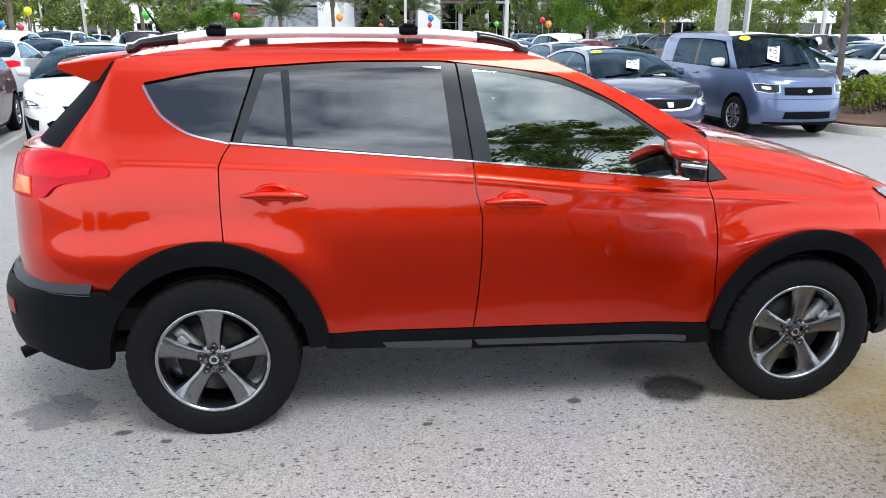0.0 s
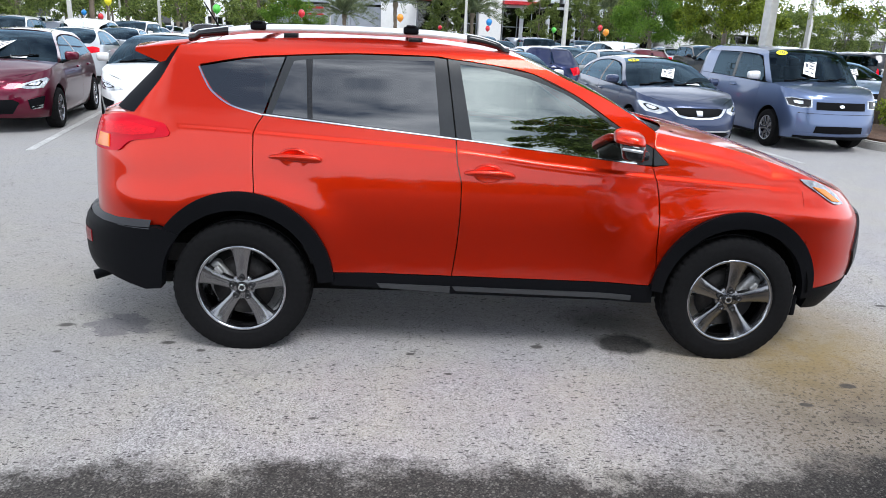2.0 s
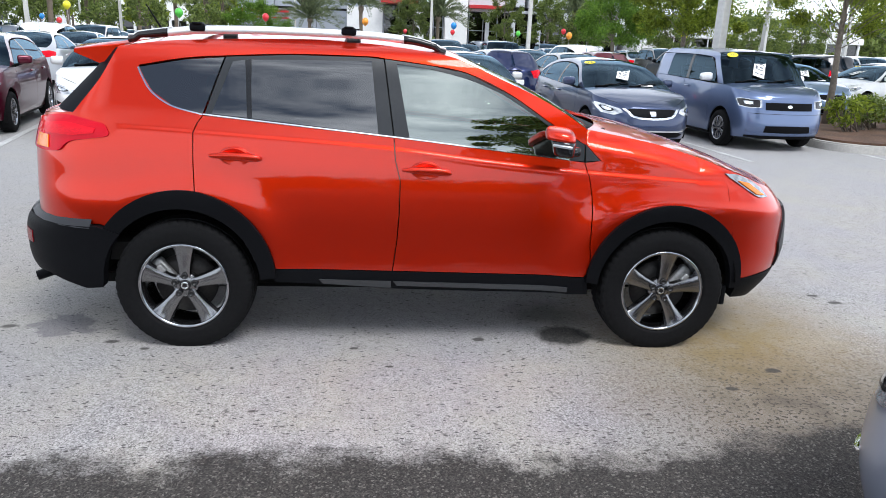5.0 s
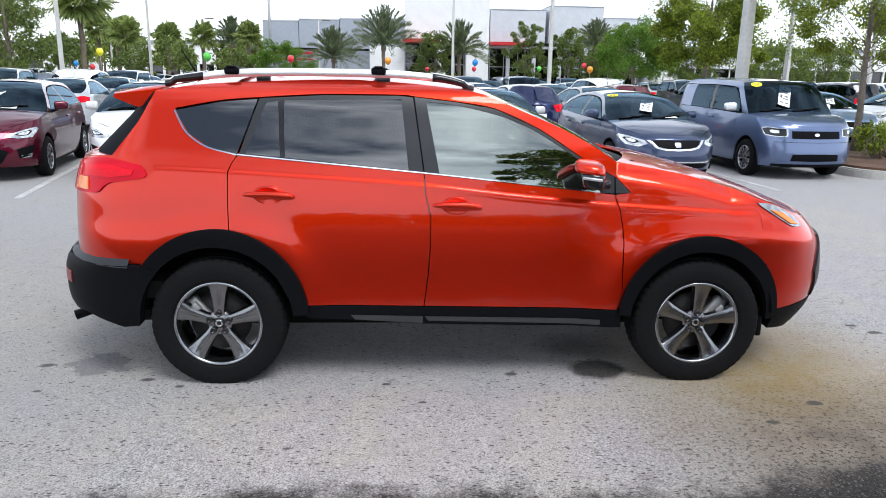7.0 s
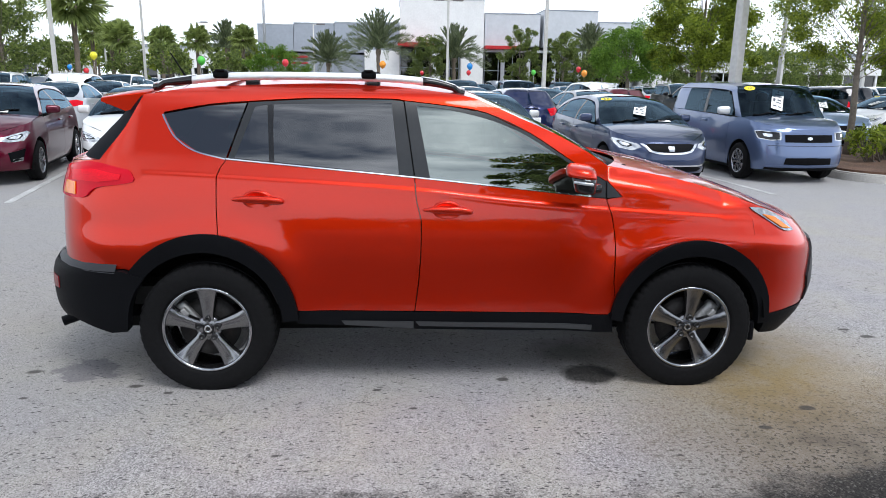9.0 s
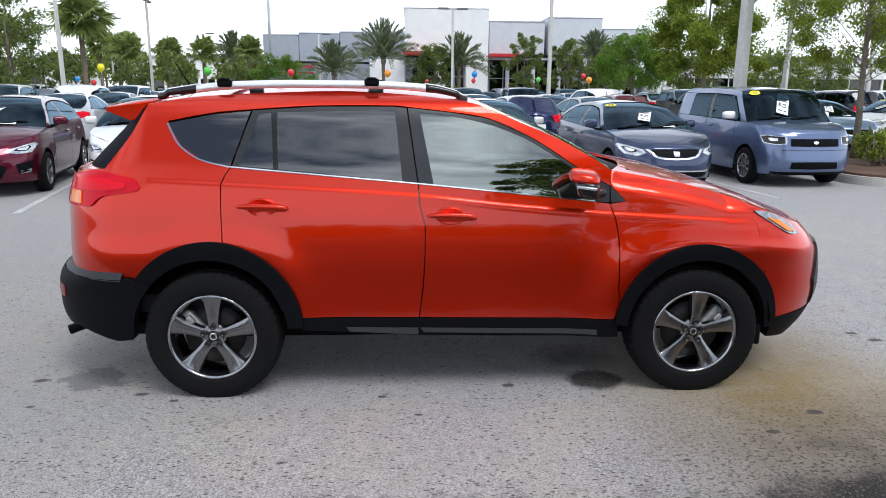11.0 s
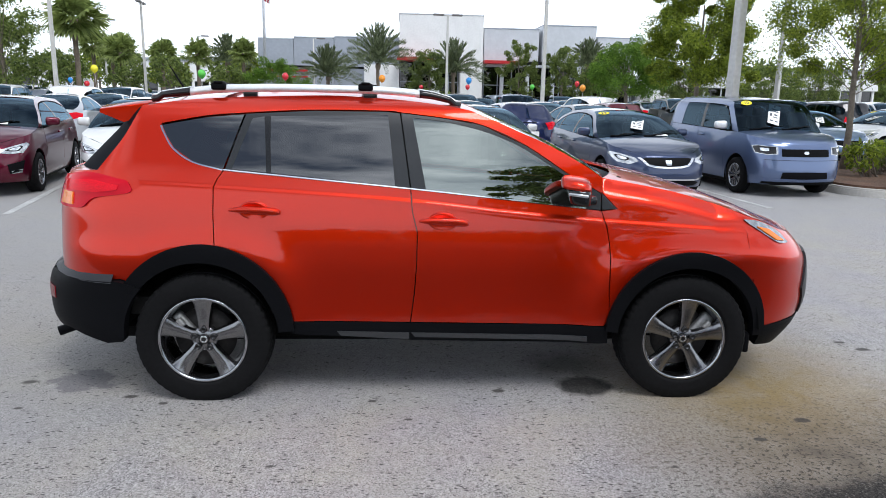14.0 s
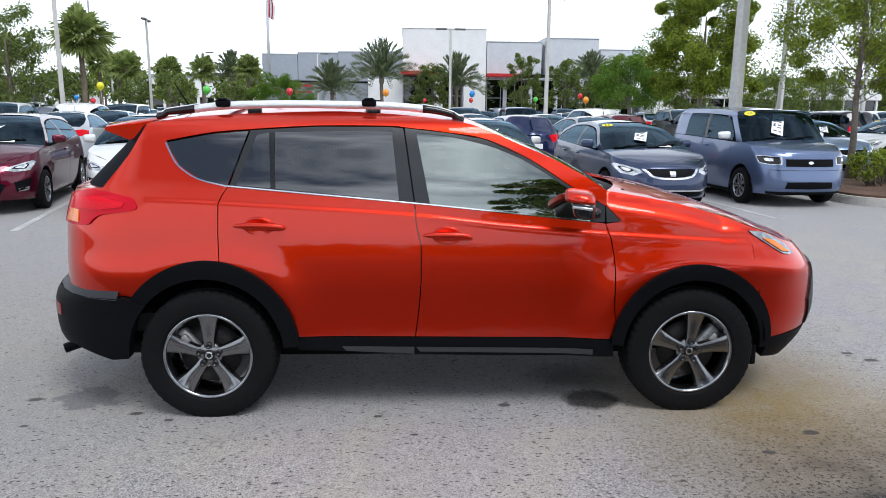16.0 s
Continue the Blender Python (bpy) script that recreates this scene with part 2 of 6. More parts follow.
class Skin:
    """The outer skin of a car: half width by height, and rounded plan corners at nose and tail."""

    def __init__(self, width, nose, tail, front, rear, power=3.0, bow=0.012, mid=1.3, tuck=None):
        self.width, self.nose, self.tail, self.front, self.rear = width, nose, tail, front, rear
        self.power, self.bow, self.mid, self.tuck = power, bow, mid, tuck
        self.reach = {1: float(nose(0.6)) - front, -1: rear - float(tail(0.6))}

    def half(self, x, z):
        w = self.width(z) * (1 - self.bow * ((x - self.mid) / 1.5) ** 2)
        return w - (self.tuck(x, z) if self.tuck else 0)

    def at(self, s, z):
        """Right-hand skin at the unrolled length s and height z."""
        s, z = np.asarray(s, float), np.asarray(z, float)
        n = self.power
        x, k = s.copy(), np.ones_like(s)
        for edge, end, way in ((self.front, self.nose, 1), (self.rear, self.tail, -1)):
            d = way * (end(z) - edge)
            u = np.clip(way * (s - edge) / (n * self.reach[way]), 0, 1)
            g = 1 - (1 - u) ** n
            over = way * (s - edge) > 0
            x = np.where(over, edge + way * d * g, x)
            k = np.where(over, (1 - g ** n) ** (1 / n), k)
        return np.stack([x, -self.half(np.clip(x, self.rear, self.front), z) * k, z], -1)

    def s_of(self, x, z):
        n = self.power
        for edge, end, way in ((self.front, self.nose, 1), (self.rear, self.tail, -1)):
            if way * (x - edge) > 0:
                d = way * float(end(z) - edge)
                g = min(1.0, way * (x - edge) / d)
                return edge + way * n * self.reach[way] * (1 - (1 - g) ** (1 / n))
        return x

    def s_of_y(self, y, z, way=1):
        """The unrolled length at which the nose (or the tail) has the half width y."""
        n = self.power
        edge, end = (self.front, self.nose) if way > 0 else (self.rear, self.tail)
        k = min(1.0, abs(y) / float(self.half(np.array(edge), np.array(z))))
        g = (1 - k ** n) ** (1 / n)
        return edge + way * n * self.reach[way] * (1 - (1 - g) ** (1 / n))

    def normal(self, s, z, e=0.004):
        a = self.at(s + e, z) - self.at(s - e, z)
        b = self.at(s, z + e) - self.at(s, z - e)
        n = np.cross(a, b)
        return n / np.maximum(np.linalg.norm(n, axis=-1, keepdims=True), 1e-9)

    def panel(self, outline, off=0.0, step=0.035, skirt=0.018, mirror=False, unrolled=False, name="panel", both=False, extra=None):
        """A mesh of the skin inside an outline of (x, z), lifted by off, with its edge folded inwards."""
        poly = []
        pts = list(outline)
        for (x0, z0), (x1, z1) in zip(pts, pts[1:] + pts[:1]):
            k = max(1, int(math.hypot(x1 - x0, z1 - z0) / step))
            poly += [(x0 + (x1 - x0) * i / k, z0 + (z1 - z0) * i / k) for i in range(k)]
        if not unrolled:
            poly = [(self.s_of(x, z), z) for x, z in poly]
        clean = []
        for p in poly:
            if not clean or math.hypot(p[0] - clean[-1][0], p[1] - clean[-1][1]) > 1e-4:
                clean.append(p)
        if math.hypot(clean[0][0] - clean[-1][0], clean[0][1] - clean[-1][1]) < 1e-4:
            clean.pop()
        ring = np.array(clean)
        lo, hi = ring.min(0), ring.max(0)
        gx, gz = np.meshgrid(np.arange(lo[0] + step / 2, hi[0], step), np.arange(lo[1] + step / 2, hi[1], step))
        gx[::2] += step / 2
        grid = np.stack([gx.ravel(), gz.ravel()], -1)
        grid = grid[inside(ring, grid)]
        if len(grid):
            near = np.min(np.linalg.norm(grid[:, None] - ring[None], axis=-1), 1)
            grid = grid[near > 0.55 * step]
        if extra is not None:
            more = extra[inside(ring, extra)]
            if len(more):
                more = more[np.min(np.linalg.norm(more[:, None] - ring[None], axis=-1), 1) > 0.006]
                lines = extra.reshape(-1, 9, 2)[:, 4]
                clear = np.min(np.abs(grid[:, None, 1] - lines[None, :, 1]) + 4 * np.abs(grid[:, None, 0] - lines[None, :, 0]), 1) > 0.045
                grid = np.vstack([grid[clear], more])
        everything = [Vector(p) for p in np.vstack([ring, grid])]
        v2, edges, tris, *_ = geometry.delaunay_2d_cdt(everything, [], [list(range(len(ring)))], 1, 1e-6)
        q = np.array([tuple(v) for v in v2])
        pos, nor = self.at(q[:, 0], q[:, 1]), self.normal(q[:, 0], q[:, 1])
        pos = pos + nor * off
        faces = [tuple(t) for t in tris]
        seen = {}
        for f in faces:
            for a, b in zip(f, f[1:] + f[:1]):
                seen[(a, b)] = True
        turned = []
        a, b, c = (pos[i] for i in faces[0][:3])
        if np.dot(np.cross(b - a, c - a), nor[faces[0][0]]) < 0:
            faces = [f[::-1] for f in faces]
            seen = {(b, a): True for a, b in seen}
        verts, normals, n_main = [tuple(p) for p in pos], [tuple(n) for n in nor], len(faces)
        if skirt:
            low = {}
            for a, b in seen:
                if (b, a) not in seen:
                    for v in (a, b):
                        if v not in low:
                            low[v] = len(verts)
                            verts.append(tuple(pos[v] - nor[v] * skirt))
                            normals.append(tuple(nor[v]))
                    turned.append((b, a, low[a], low[b]))
        faces = faces + turned
        if both:
            k = len(verts)
            mv, mn = [(x, -y, z) for x, y, z in verts], [(x, -y, z) for x, y, z in normals]
            mf = [tuple(i + k for i in f[::-1]) for f in faces]
            faces = faces[:n_main] + mf[:n_main] + faces[n_main:] + mf[n_main:]
            verts, normals, n_main = verts + mv, normals + mn, 2 * n_main
        elif mirror:
            verts, normals = [(x, -y, z) for x, y, z in verts], [(x, -y, z) for x, y, z in normals]
            faces = [f[::-1] for f in faces]
        return make_mesh(name, verts, faces, normals, True, n_main)


def bridge(line, across=14, crown=0.0, ahead=0.0, name="bridge", power=2.0, edge_drop=0.0):
    """A sheet from a line on the right to its mirror on the left; it swells up by crown and forward by ahead."""
    verts, faces = [], []
    n = len(line)
    a0, a1 = ahead if isinstance(ahead, tuple) else (ahead, ahead)
    c0, c1 = crown if isinstance(crown, tuple) else (crown, crown)
    for i, (x, y, z) in enumerate(line):
        w, f = abs(y), i / (n - 1)
        for k in range(across + 1):
            t = -1 + 2 * k / across
            g = 1 - abs(t) ** power
            verts.append((x + (a0 + (a1 - a0) * f) * g, w * t, z + (c0 + (c1 - c0) * f) * g))
    for i in range(n - 1):
        for k in range(across):
            a = i * (across + 1) + k
            faces.append((a, a + 1, a + across + 2, a + across + 1))
    v0, v1, v2 = (np.array(verts[j]) for j in faces[len(faces) // 2][:3])
    if np.cross(v1 - v0, v2 - v1)[2] < 0:
        faces = [f[::-1] for f in faces]
    return make_mesh(name, verts, faces)


# ---- ground ----
def ground_material():
    """Pale worn asphalt: aggregate, blotches, a ragged dark strip, oil spots and a rusty stain."""
    m = bpy.data.materials.new("worn_asphalt")
    m.use_nodes = True
    nodes, links = m.node_tree.nodes, m.node_tree.links
    b = nodes["Principled BSDF"]
    tc = nodes.new("ShaderNodeTexCoord")

    def math_node(op, a, c=None, clamp=False):
        n = nodes.new("ShaderNodeMath")
        n.operation, n.use_clamp = op, clamp
        for i, v in enumerate((a, c)):
            if v is None:
                continue
            if isinstance(v, (int, float)):
                n.inputs[i].default_value = v
            else:
                links.new(v, n.inputs[i])
        return n.outputs["Value"]

    def tex(scale, detail=4, rough=0.55):
        n = nodes.new("ShaderNodeTexNoise")
        n.inputs["Scale"].default_value, n.inputs["Detail"].default_value, n.inputs["Roughness"].default_value = scale, detail, rough
        links.new(tc.outputs["Object"], n.inputs["Vector"])
        return n.outputs["Fac"]

    def ramp_of(v, lo, hi, a=0.0, c=1.0):
        n = nodes.new("ShaderNodeMapRange")
        n.inputs["From Min"].default_value, n.inputs["From Max"].default_value = lo, hi
        n.inputs["To Min"].default_value, n.inputs["To Max"].default_value = a, c
        links.new(v, n.inputs["Value"])
        return n.outputs["Result"]

    def mix(f, a, c):
        n = nodes.new("ShaderNodeMixRGB")
        for i, v in enumerate((f, a, c)):
            if isinstance(v, tuple):
                n.inputs[i].default_value = (*v, 1)
            elif isinstance(v, (int, float)):
                n.inputs[i].default_value = v
            else:
                links.new(v, n.inputs[i])
        return n.outputs["Color"]

    sep = nodes.new("ShaderNodeSeparateXYZ")
    links.new(tc.outputs["Object"], sep.inputs[0])
    x, y = sep.outputs["X"], sep.outputs["Y"]

    def spot(cx, cy, rx, ry, wobble, soft, w=0.5):
        dx = math_node("DIVIDE", math_node("SUBTRACT", x, cx), rx)
        dy = math_node("DIVIDE", math_node("SUBTRACT", y, cy), ry)
        d = math_node("SQRT", math_node("ADD", math_node("MULTIPLY", dx, dx), math_node("MULTIPLY", dy, dy)))
        d = math_node("ADD", d, math_node("MULTIPLY", math_node("SUBTRACT", wobble, 0.5), w))
        return ramp_of(d, 1.0 - soft, 1.0 + soft, 1.0, 0.0)

    def cells(scale, where=None):
        """Random tone of each cell, and the distance from its middle."""
        v, t = nodes.new("ShaderNodeTexVoronoi"), nodes.new("ShaderNodeRGBToBW")
        v.inputs["Scale"].default_value = scale
        links.new(where or tc.outputs["Object"], v.inputs["Vector"])
        links.new(v.outputs["Color"], t.inputs["Color"])
        return t.outputs["Val"], v.outputs["Distance"]

    grain_tone, _ = cells(150.0)
    fine, mid, wide, broad = tex(80, 4, 0.7), tex(7, 5, 0.6), tex(1.6, 4), tex(0.35, 3)
    stone = ramp_of(grain_tone, 0.2, 0.8)
    base = mix(stone, (0.19, 0.182, 0.182), (0.60, 0.577, 0.570))
    base = mix(ramp_of(fine, 0.38, 0.48, 0.7, 0.0), base, (0.17, 0.162, 0.16))
    base = mix(ramp_of(wide, 0.36, 0.66, 0.0, 0.58), base, (0.46, 0.425, 0.335))
    base = mix(ramp_of(tex(2.7, 3), 0.42, 0.62, 0.0, 0.26), base, (0.40, 0.355, 0.372))
    base = mix(ramp_of(broad, 0.40, 0.62, 0.46, 0.0), base, (0.355, 0.345, 0.368))
    # greyer and darker towards -x: a vignette put into the asphalt colour
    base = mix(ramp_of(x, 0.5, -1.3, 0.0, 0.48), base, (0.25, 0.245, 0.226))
    base = mix(ramp_of(mid, 0.3, 0.7, 0.22, 0.0), base, (0.22, 0.212, 0.215))
    # dark pits between the stones, thicker towards the black strip
    crowd = math_node("ADD", ramp_of(y, -1.1, 0.3, 0.10, 0.0), math_node("MULTIPLY", math_node("SUBTRACT", wide, 0.5), 0.22))
    flat = nodes.new("ShaderNodeMapping")
    flat.inputs["Scale"].default_value = (0.55, 1.1, 1.0)
    flat.inputs["Rotation"].default_value = (0.0, 0.0, 0.12)
    links.new(tc.outputs["Object"], flat.inputs["Vector"])
    for scale, least, depth, where in ((140.0, 0.62, 0.85, None), (62.0, 0.80, 0.9, flat.outputs["Vector"])):
        pit_tone, pit_far = cells(scale, where)
        chosen = ramp_of(math_node("ADD", pit_tone, crowd), least, least + 0.02)
        pits = math_node("MULTIPLY", chosen, ramp_of(pit_far, 0.28, 0.44, depth, 0.0))
        base = mix(pits, base, (0.055, 0.050, 0.049))
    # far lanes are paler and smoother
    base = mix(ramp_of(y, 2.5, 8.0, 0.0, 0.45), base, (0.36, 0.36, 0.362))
    # rusty stain by the front wheel
    rust = math_node("MULTIPLY", spot(3.18, 0.06, 0.66, 0.95, wide, 0.75, 1.3), ramp_of(mid, 0.2, 0.6, 0.55, 0.95))
    base = mix(rust, base, (0.285, 0.205, 0.088))
    # soiled towards the black strip
    soil = math_node("MULTIPLY", ramp_of(x, 1.9, 3.1), math_node("MULTIPLY", ramp_of(y, -0.6, 0.1, 1.0, 0.0), ramp_of(mid, 0.3, 0.65, 0.45, 0.9)))
    base = mix(soil, base, (0.12, 0.10, 0.08))
    clods = math_node("MULTIPLY", ramp_of(tex(42, 3, 0.6), 0.56, 0.585, 0.0, 0.9), math_node("MULTIPLY", ramp_of(x, 1.7, 2.9), ramp_of(y, -0.75, 0.35, 1.0, 0.0)))
    base = mix(clods, base, (0.05, 0.043, 0.034))
    # black gravelly strip
    edge = math_node("ADD", y, math_node("ADD", math_node("MULTIPLY", math_node("SUBTRACT", wide, 0.5), 0.55), math_node("ADD", math_node("MULTIPLY", math_node("SUBTRACT", mid, 0.5), 0.40), math_node("MULTIPLY", math_node("SUBTRACT", fine, 0.5), 0.25))))
    edge = math_node("SUBTRACT", edge, ramp_of(math_node("ABSOLUTE", math_node("SUBTRACT", x, 1.3)), 0.3, 2.2, 0.0, -0.12))
    edge = math_node("SUBTRACT", edge, ramp_of(x, 2.1, 3.6, 0.0, 0.38))
    strip = ramp_of(edge, -1.14, -0.98, 0.97, 0.0)
    dark = mix(ramp_of(grain_tone, 0.35, 1.0), (0.022, 0.020, 0.018), (0.085, 0.076, 0.068))
    chips = nodes.new("ShaderNodeTexVoronoi")
    chips.inputs["Scale"].default_value = 120.0
    links.new(tc.outputs["Object"], chips.inputs["Vector"])
    chip_tone = nodes.new("ShaderNodeRGBToBW")
    links.new(chips.outputs["Color"], chip_tone.inputs["Color"])
    speck = ramp_of(chip_tone.outputs["Val"], 0.78, 0.84, 0.0, 0.5)
    dark = mix(speck, dark, (0.24, 0.225, 0.20))
    base = mix(strip, base, dark)
    # oil
    oil = spot(2.155, 0.20, 0.165, 0.135, mid, 0.18, 0.8)
    base = mix(math_node("MULTIPLY", oil, ramp_of(grain_tone, 0.3, 0.9, 1.0, 0.80)), base, (0.022, 0.021, 0.020))
    oil_b = math_node("MULTIPLY", spot(2.12, 0.55, 0.22, 0.2, mid, 0.5, 0.8), 0.6)
    base = mix(oil_b, base, (0.05, 0.048, 0.045))
    grease = math_node("MULTIPLY", spot(-0.76, 0.31, 0.17, 0.15, mid, 0.12, 2.4), 0.55)
    base = mix(grease, base, (0.10, 0.095, 0.115))
    for cx, cy, r in ((-0.43, 0.08, 0.045), (-0.22, -0.01, 0.03), (-0.96, -0.06, 0.035), (-1.06, 0.29, 0.06), (1.11, -0.23, 0.022), (0.91, 0.0, 0.028), (1.63, 0.13, 0.045), (1.48, 0.15, 0.025),
                      (2.88, -0.49, 0.04), (3.22, -0.28, 0.05), (4.26, 0.80, 0.07), (4.20, 0.94, 0.05), (0.47, -0.70, 0.025), (2.34, -0.75, 0.03)):
        base = mix(math_node("MULTIPLY", spot(cx, cy, r * 0.72, r * 0.42, mid, 0.30, 3.2), 0.85), base, (0.05, 0.046, 0.042))
    # cracks
    crack = nodes.new("ShaderNodeTexVoronoi")
    crack.feature = "DISTANCE_TO_EDGE"
    crack.inputs["Scale"].default_value = 0.42
    warp = nodes.new("ShaderNodeVectorMath")
    warp.operation = "ADD"
    wob = nodes.new("ShaderNodeTexNoise")
    wob.inputs["Scale"].default_value, wob.inputs["Detail"].default_value = 3.0, 5
    links.new(tc.outputs["Object"], wob.inputs["Vector"])
    links.new(tc.outputs["Object"], warp.inputs[0])
    links.new(wob.outputs["Color"], warp.inputs[1])
    links.new(warp.outputs["Vector"], crack.inputs["Vector"])
    line = math_node("MULTIPLY", ramp_of(crack.outputs["Distance"], 0.001, 0.004, 1.0, 0.0), ramp_of(wide, 0.55, 0.68, 0.0, 0.6))
    base = mix(line, base, (0.07, 0.07, 0.07))
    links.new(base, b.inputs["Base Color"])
    links.new(ramp_of(oil, 0.0, 1.0, 0.88, 0.6), b.inputs["Roughness"])
    b.inputs["Specular IOR Level"].default_value = 0.3
    bump = nodes.new("ShaderNodeBump")
    bump.inputs["Strength"].default_value, bump.inputs["Distance"].default_value = 0.7, 0.006
    links.new(math_node("ADD", math_node("MULTIPLY", grain_tone, 0.6), fine), bump.inputs["Height"])
    links.new(bump.outputs["Normal"], b.inputs["Normal"])
    return m


ground_mat = ground_material()
bm = bmesh.new()
bmesh.ops.create_grid(bm, x_segments=2, y_segments=2, size=3000)
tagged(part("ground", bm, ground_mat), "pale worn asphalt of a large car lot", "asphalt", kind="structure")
line_white = material("road_marking", (0.44, 0.44, 0.43), 0.7, vary=0.35, grain=30, bump=0.2)


def marking(x0, y0, x1, y1, w=0.10):
    d = Vector((x1 - x0, y1 - y0, 0))
    b = box((d.length, w, 0.004))
    ob = part("parking_line", b, line_white, m=Matrix.Translation(((x0 + x1) / 2, (y0 + y1) / 2, 0.003)) @ Matrix.Rotation(math.atan2(d.y, d.x), 4, "Z"))
    return tagged(ob, "faded white parking line painted on asphalt", "line", "parking lines", "structure")


marking(6.98, 7.20, 6.55, 12.0)
marking(-4.13, 5.95, -5.2, 11.2)
marking(9.75, 7.6, 9.6, 12.0)
marking(-1.4, 6.4, -2.45, 11.6)
marking(4.0, 7.2, 3.8, 12.0)

# planter with kerb
mulch = material("bark_mulch", (0.10, 0.055, 0.035), 0.95, vary=0.5, grain=22, bump=1.0)
concrete = material("kerb_concrete", (0.46, 0.44, 0.41), 0.8, vary=0.15, grain=25, bump=0.25)


def slab(outline, z0, z1):
    b = bmesh.new()
    low = [b.verts.new((x, y, z0)) for x, y in outline]
    high = [b.verts.new((x, y, z1)) for x, y in outline]
    b.faces.new(high)
    n = len(outline)
    for i in range(n):
        b.faces.new((low[i], low[(i + 1) % n], high[(i + 1) % n], high[i]))
    bmesh.ops.recalc_face_normals(b, faces=b.faces)
    return b


bed = [(10.25 + 0.9 * math.cos(a) + (4.6 if math.cos(a) > 0 else 0), 9.4 + 0.9 * math.sin(a) + (5.5 if math.sin(a) > 0 else 0)) for a in np.linspace(0.05, 2 * math.pi - 0.05, 40)]
kerb = slab([(12.1 + (x - 12.1) * 1.04, 12.1 + (y - 12.1) * 1.035) for x, y in bed], 0, 0.15)
bmesh.ops.bevel(kerb, geom=[e for e in kerb.edges if all(v.co.z > 0.1 for v in e.verts)], offset=0.025, segments=2, affect="EDGES")
tagged(part("kerb", kerb, concrete), "pale concrete kerb round a planting bed", "kerb", kind="structure")
tagged(part("planting_bed", slab(bed, 0.10, 0.19), mulch), "brown bark mulch in a kerbed planting bed", "mulch", kind="structure")


# ---- wheels ----
def wheel_meshes(radius, rim, width, spokes=5, style="wide"):
    """Meshes of one wheel about the origin; its outer face looks to -y."""
    w, r = width, radius
    side = [(rim * 0.985, -w * 0.40), (rim * 1.04, -w * 0.47), (rim * 1.05, -w * 0.485), (rim * 1.10, -w * 0.49), (r * 0.80, -w * 0.502), (r * 0.885, -w * 0.495), (r * 0.90, -w * 0.483),
            (r * 0.945, -w * 0.46), (r * 0.975, -w * 0.42), (r * 0.992, -w * 0.36), (r * 0.992, -w * 0.20), (r * 0.975, -w * 0.19), (r * 0.975, -w * 0.165), (r, -w * 0.155), (r, -w * 0.02)]
    prof = side + [(p, -h) for p, h in side[::-1]]
    tyre = lathe(prof, 150)
    for v in tyre.verts:
        d = math.hypot(v.co.x, v.co.z)
        a = round(math.atan2(v.co.z, v.co.x) / (2 * math.pi) * 150)
        if d > r * 0.93 and abs(v.co.y) > w * 0.30 and a % 3 == 0:
            v.co.x, v.co.z = v.co.x * (0.990 if d < r * 0.98 else 0.986), v.co.z * (0.990 if d < r * 0.98 else 0.986)
    for f in tyre.faces:
        f.smooth = all(math.hypot(v.co.x, v.co.z) < r * 0.93 for v in f.verts)
    barrel = lathe([(rim * 1.02, -w * 0.44), (rim, -w * 0.465), (rim * 0.965, -w * 0.465), (rim * 0.945, -w * 0.43), (rim * 0.90, -w * 0.30), (rim * 0.86, 0.0), (rim * 0.93, w * 0.42)], 64)
    face = bmesh.new()
    for k in range(spokes):
        a = 2 * math.pi * k / spokes
        if style == "wide":
            rows = [(0.18, 0.150, -0.335), (0.32, 0.140, -0.36), (0.50, 0.165, -0.365), (0.70, 0.205, -0.375), (0.86, 0.25, -0.395), (0.965, 0.30, -0.435)]
        else:
            rows = [(0.18, 0.10, -0.30), (0.40, 0.085, -0.35), (0.65, 0.085, -0.37), (0.96, 0.11, -0.42)]
        rings = []
        for d, half, h in rows:
            ring = []
            for q, lift in ((-1.0, 0.10), (-0.80, 0.0), (-0.1, 0.012), (0.1, 0.012), (0.80, 0.0), (1.0, 0.10), (0.7, 0.26), (-0.7, 0.26)):
                p = Vector((q * half * rim, (h + lift) * w, d * rim))
                ring.append(face.verts.new(Matrix.Rotation(a, 3, "Y") @ p))
            rings.append(ring)
        for c, d in zip(rings, rings[1:]):
            for i in range(8):
                f = face.faces.new((c[i], c[(i + 1) % 8], d[(i + 1) % 8], d[i]))
                f.smooth = i in (1, 2, 3)
    bmesh.ops.recalc_face_normals(face, faces=face.faces)
    hub = lathe([(0.0, -w * 0.33), (rim * 0.26, -w * 0.325), (rim * 0.30, -w * 0.28), (rim * 0.30, w * 0.05)], 40)
    face = joined(face, hub)
    cap = lathe([(0.0, -w * 0.375), (rim * 0.10, -w * 0.375), (rim * 0.125, -w * 0.36), (rim * 0.13, -w * 0.34)], 28)
    mark = lathe([(rim * 0.055, -w * 0.378), (rim * 0.07, -w * 0.384), (rim * 0.085, -w * 0.378)], 24)
    nut = lathe([(0.0, -0.002), (rim * 0.040, -0.002), (rim * 0.042, -0.010), (rim * 0.070, -0.010), (rim * 0.076, 0.006)], 18)
    disc = lathe([(rim * 0.30, 0.0), (rim * 0.70, 0.0), (rim * 0.70, 0.02), (rim * 0.30, 0.02)], 40)
    return [b_to_mesh(n, b) for n, b in (("tyre", tyre), ("barrel", barrel), ("spokes", face), ("hub_cap", cap), ("cap_ring", mark), ("wheel_nut", nut), ("brake_disc", disc))]


def b_to_mesh(name, bm):
    me = bpy.data.meshes.new(name)
    bm.to_mesh(me)
    bm.free()
    return me


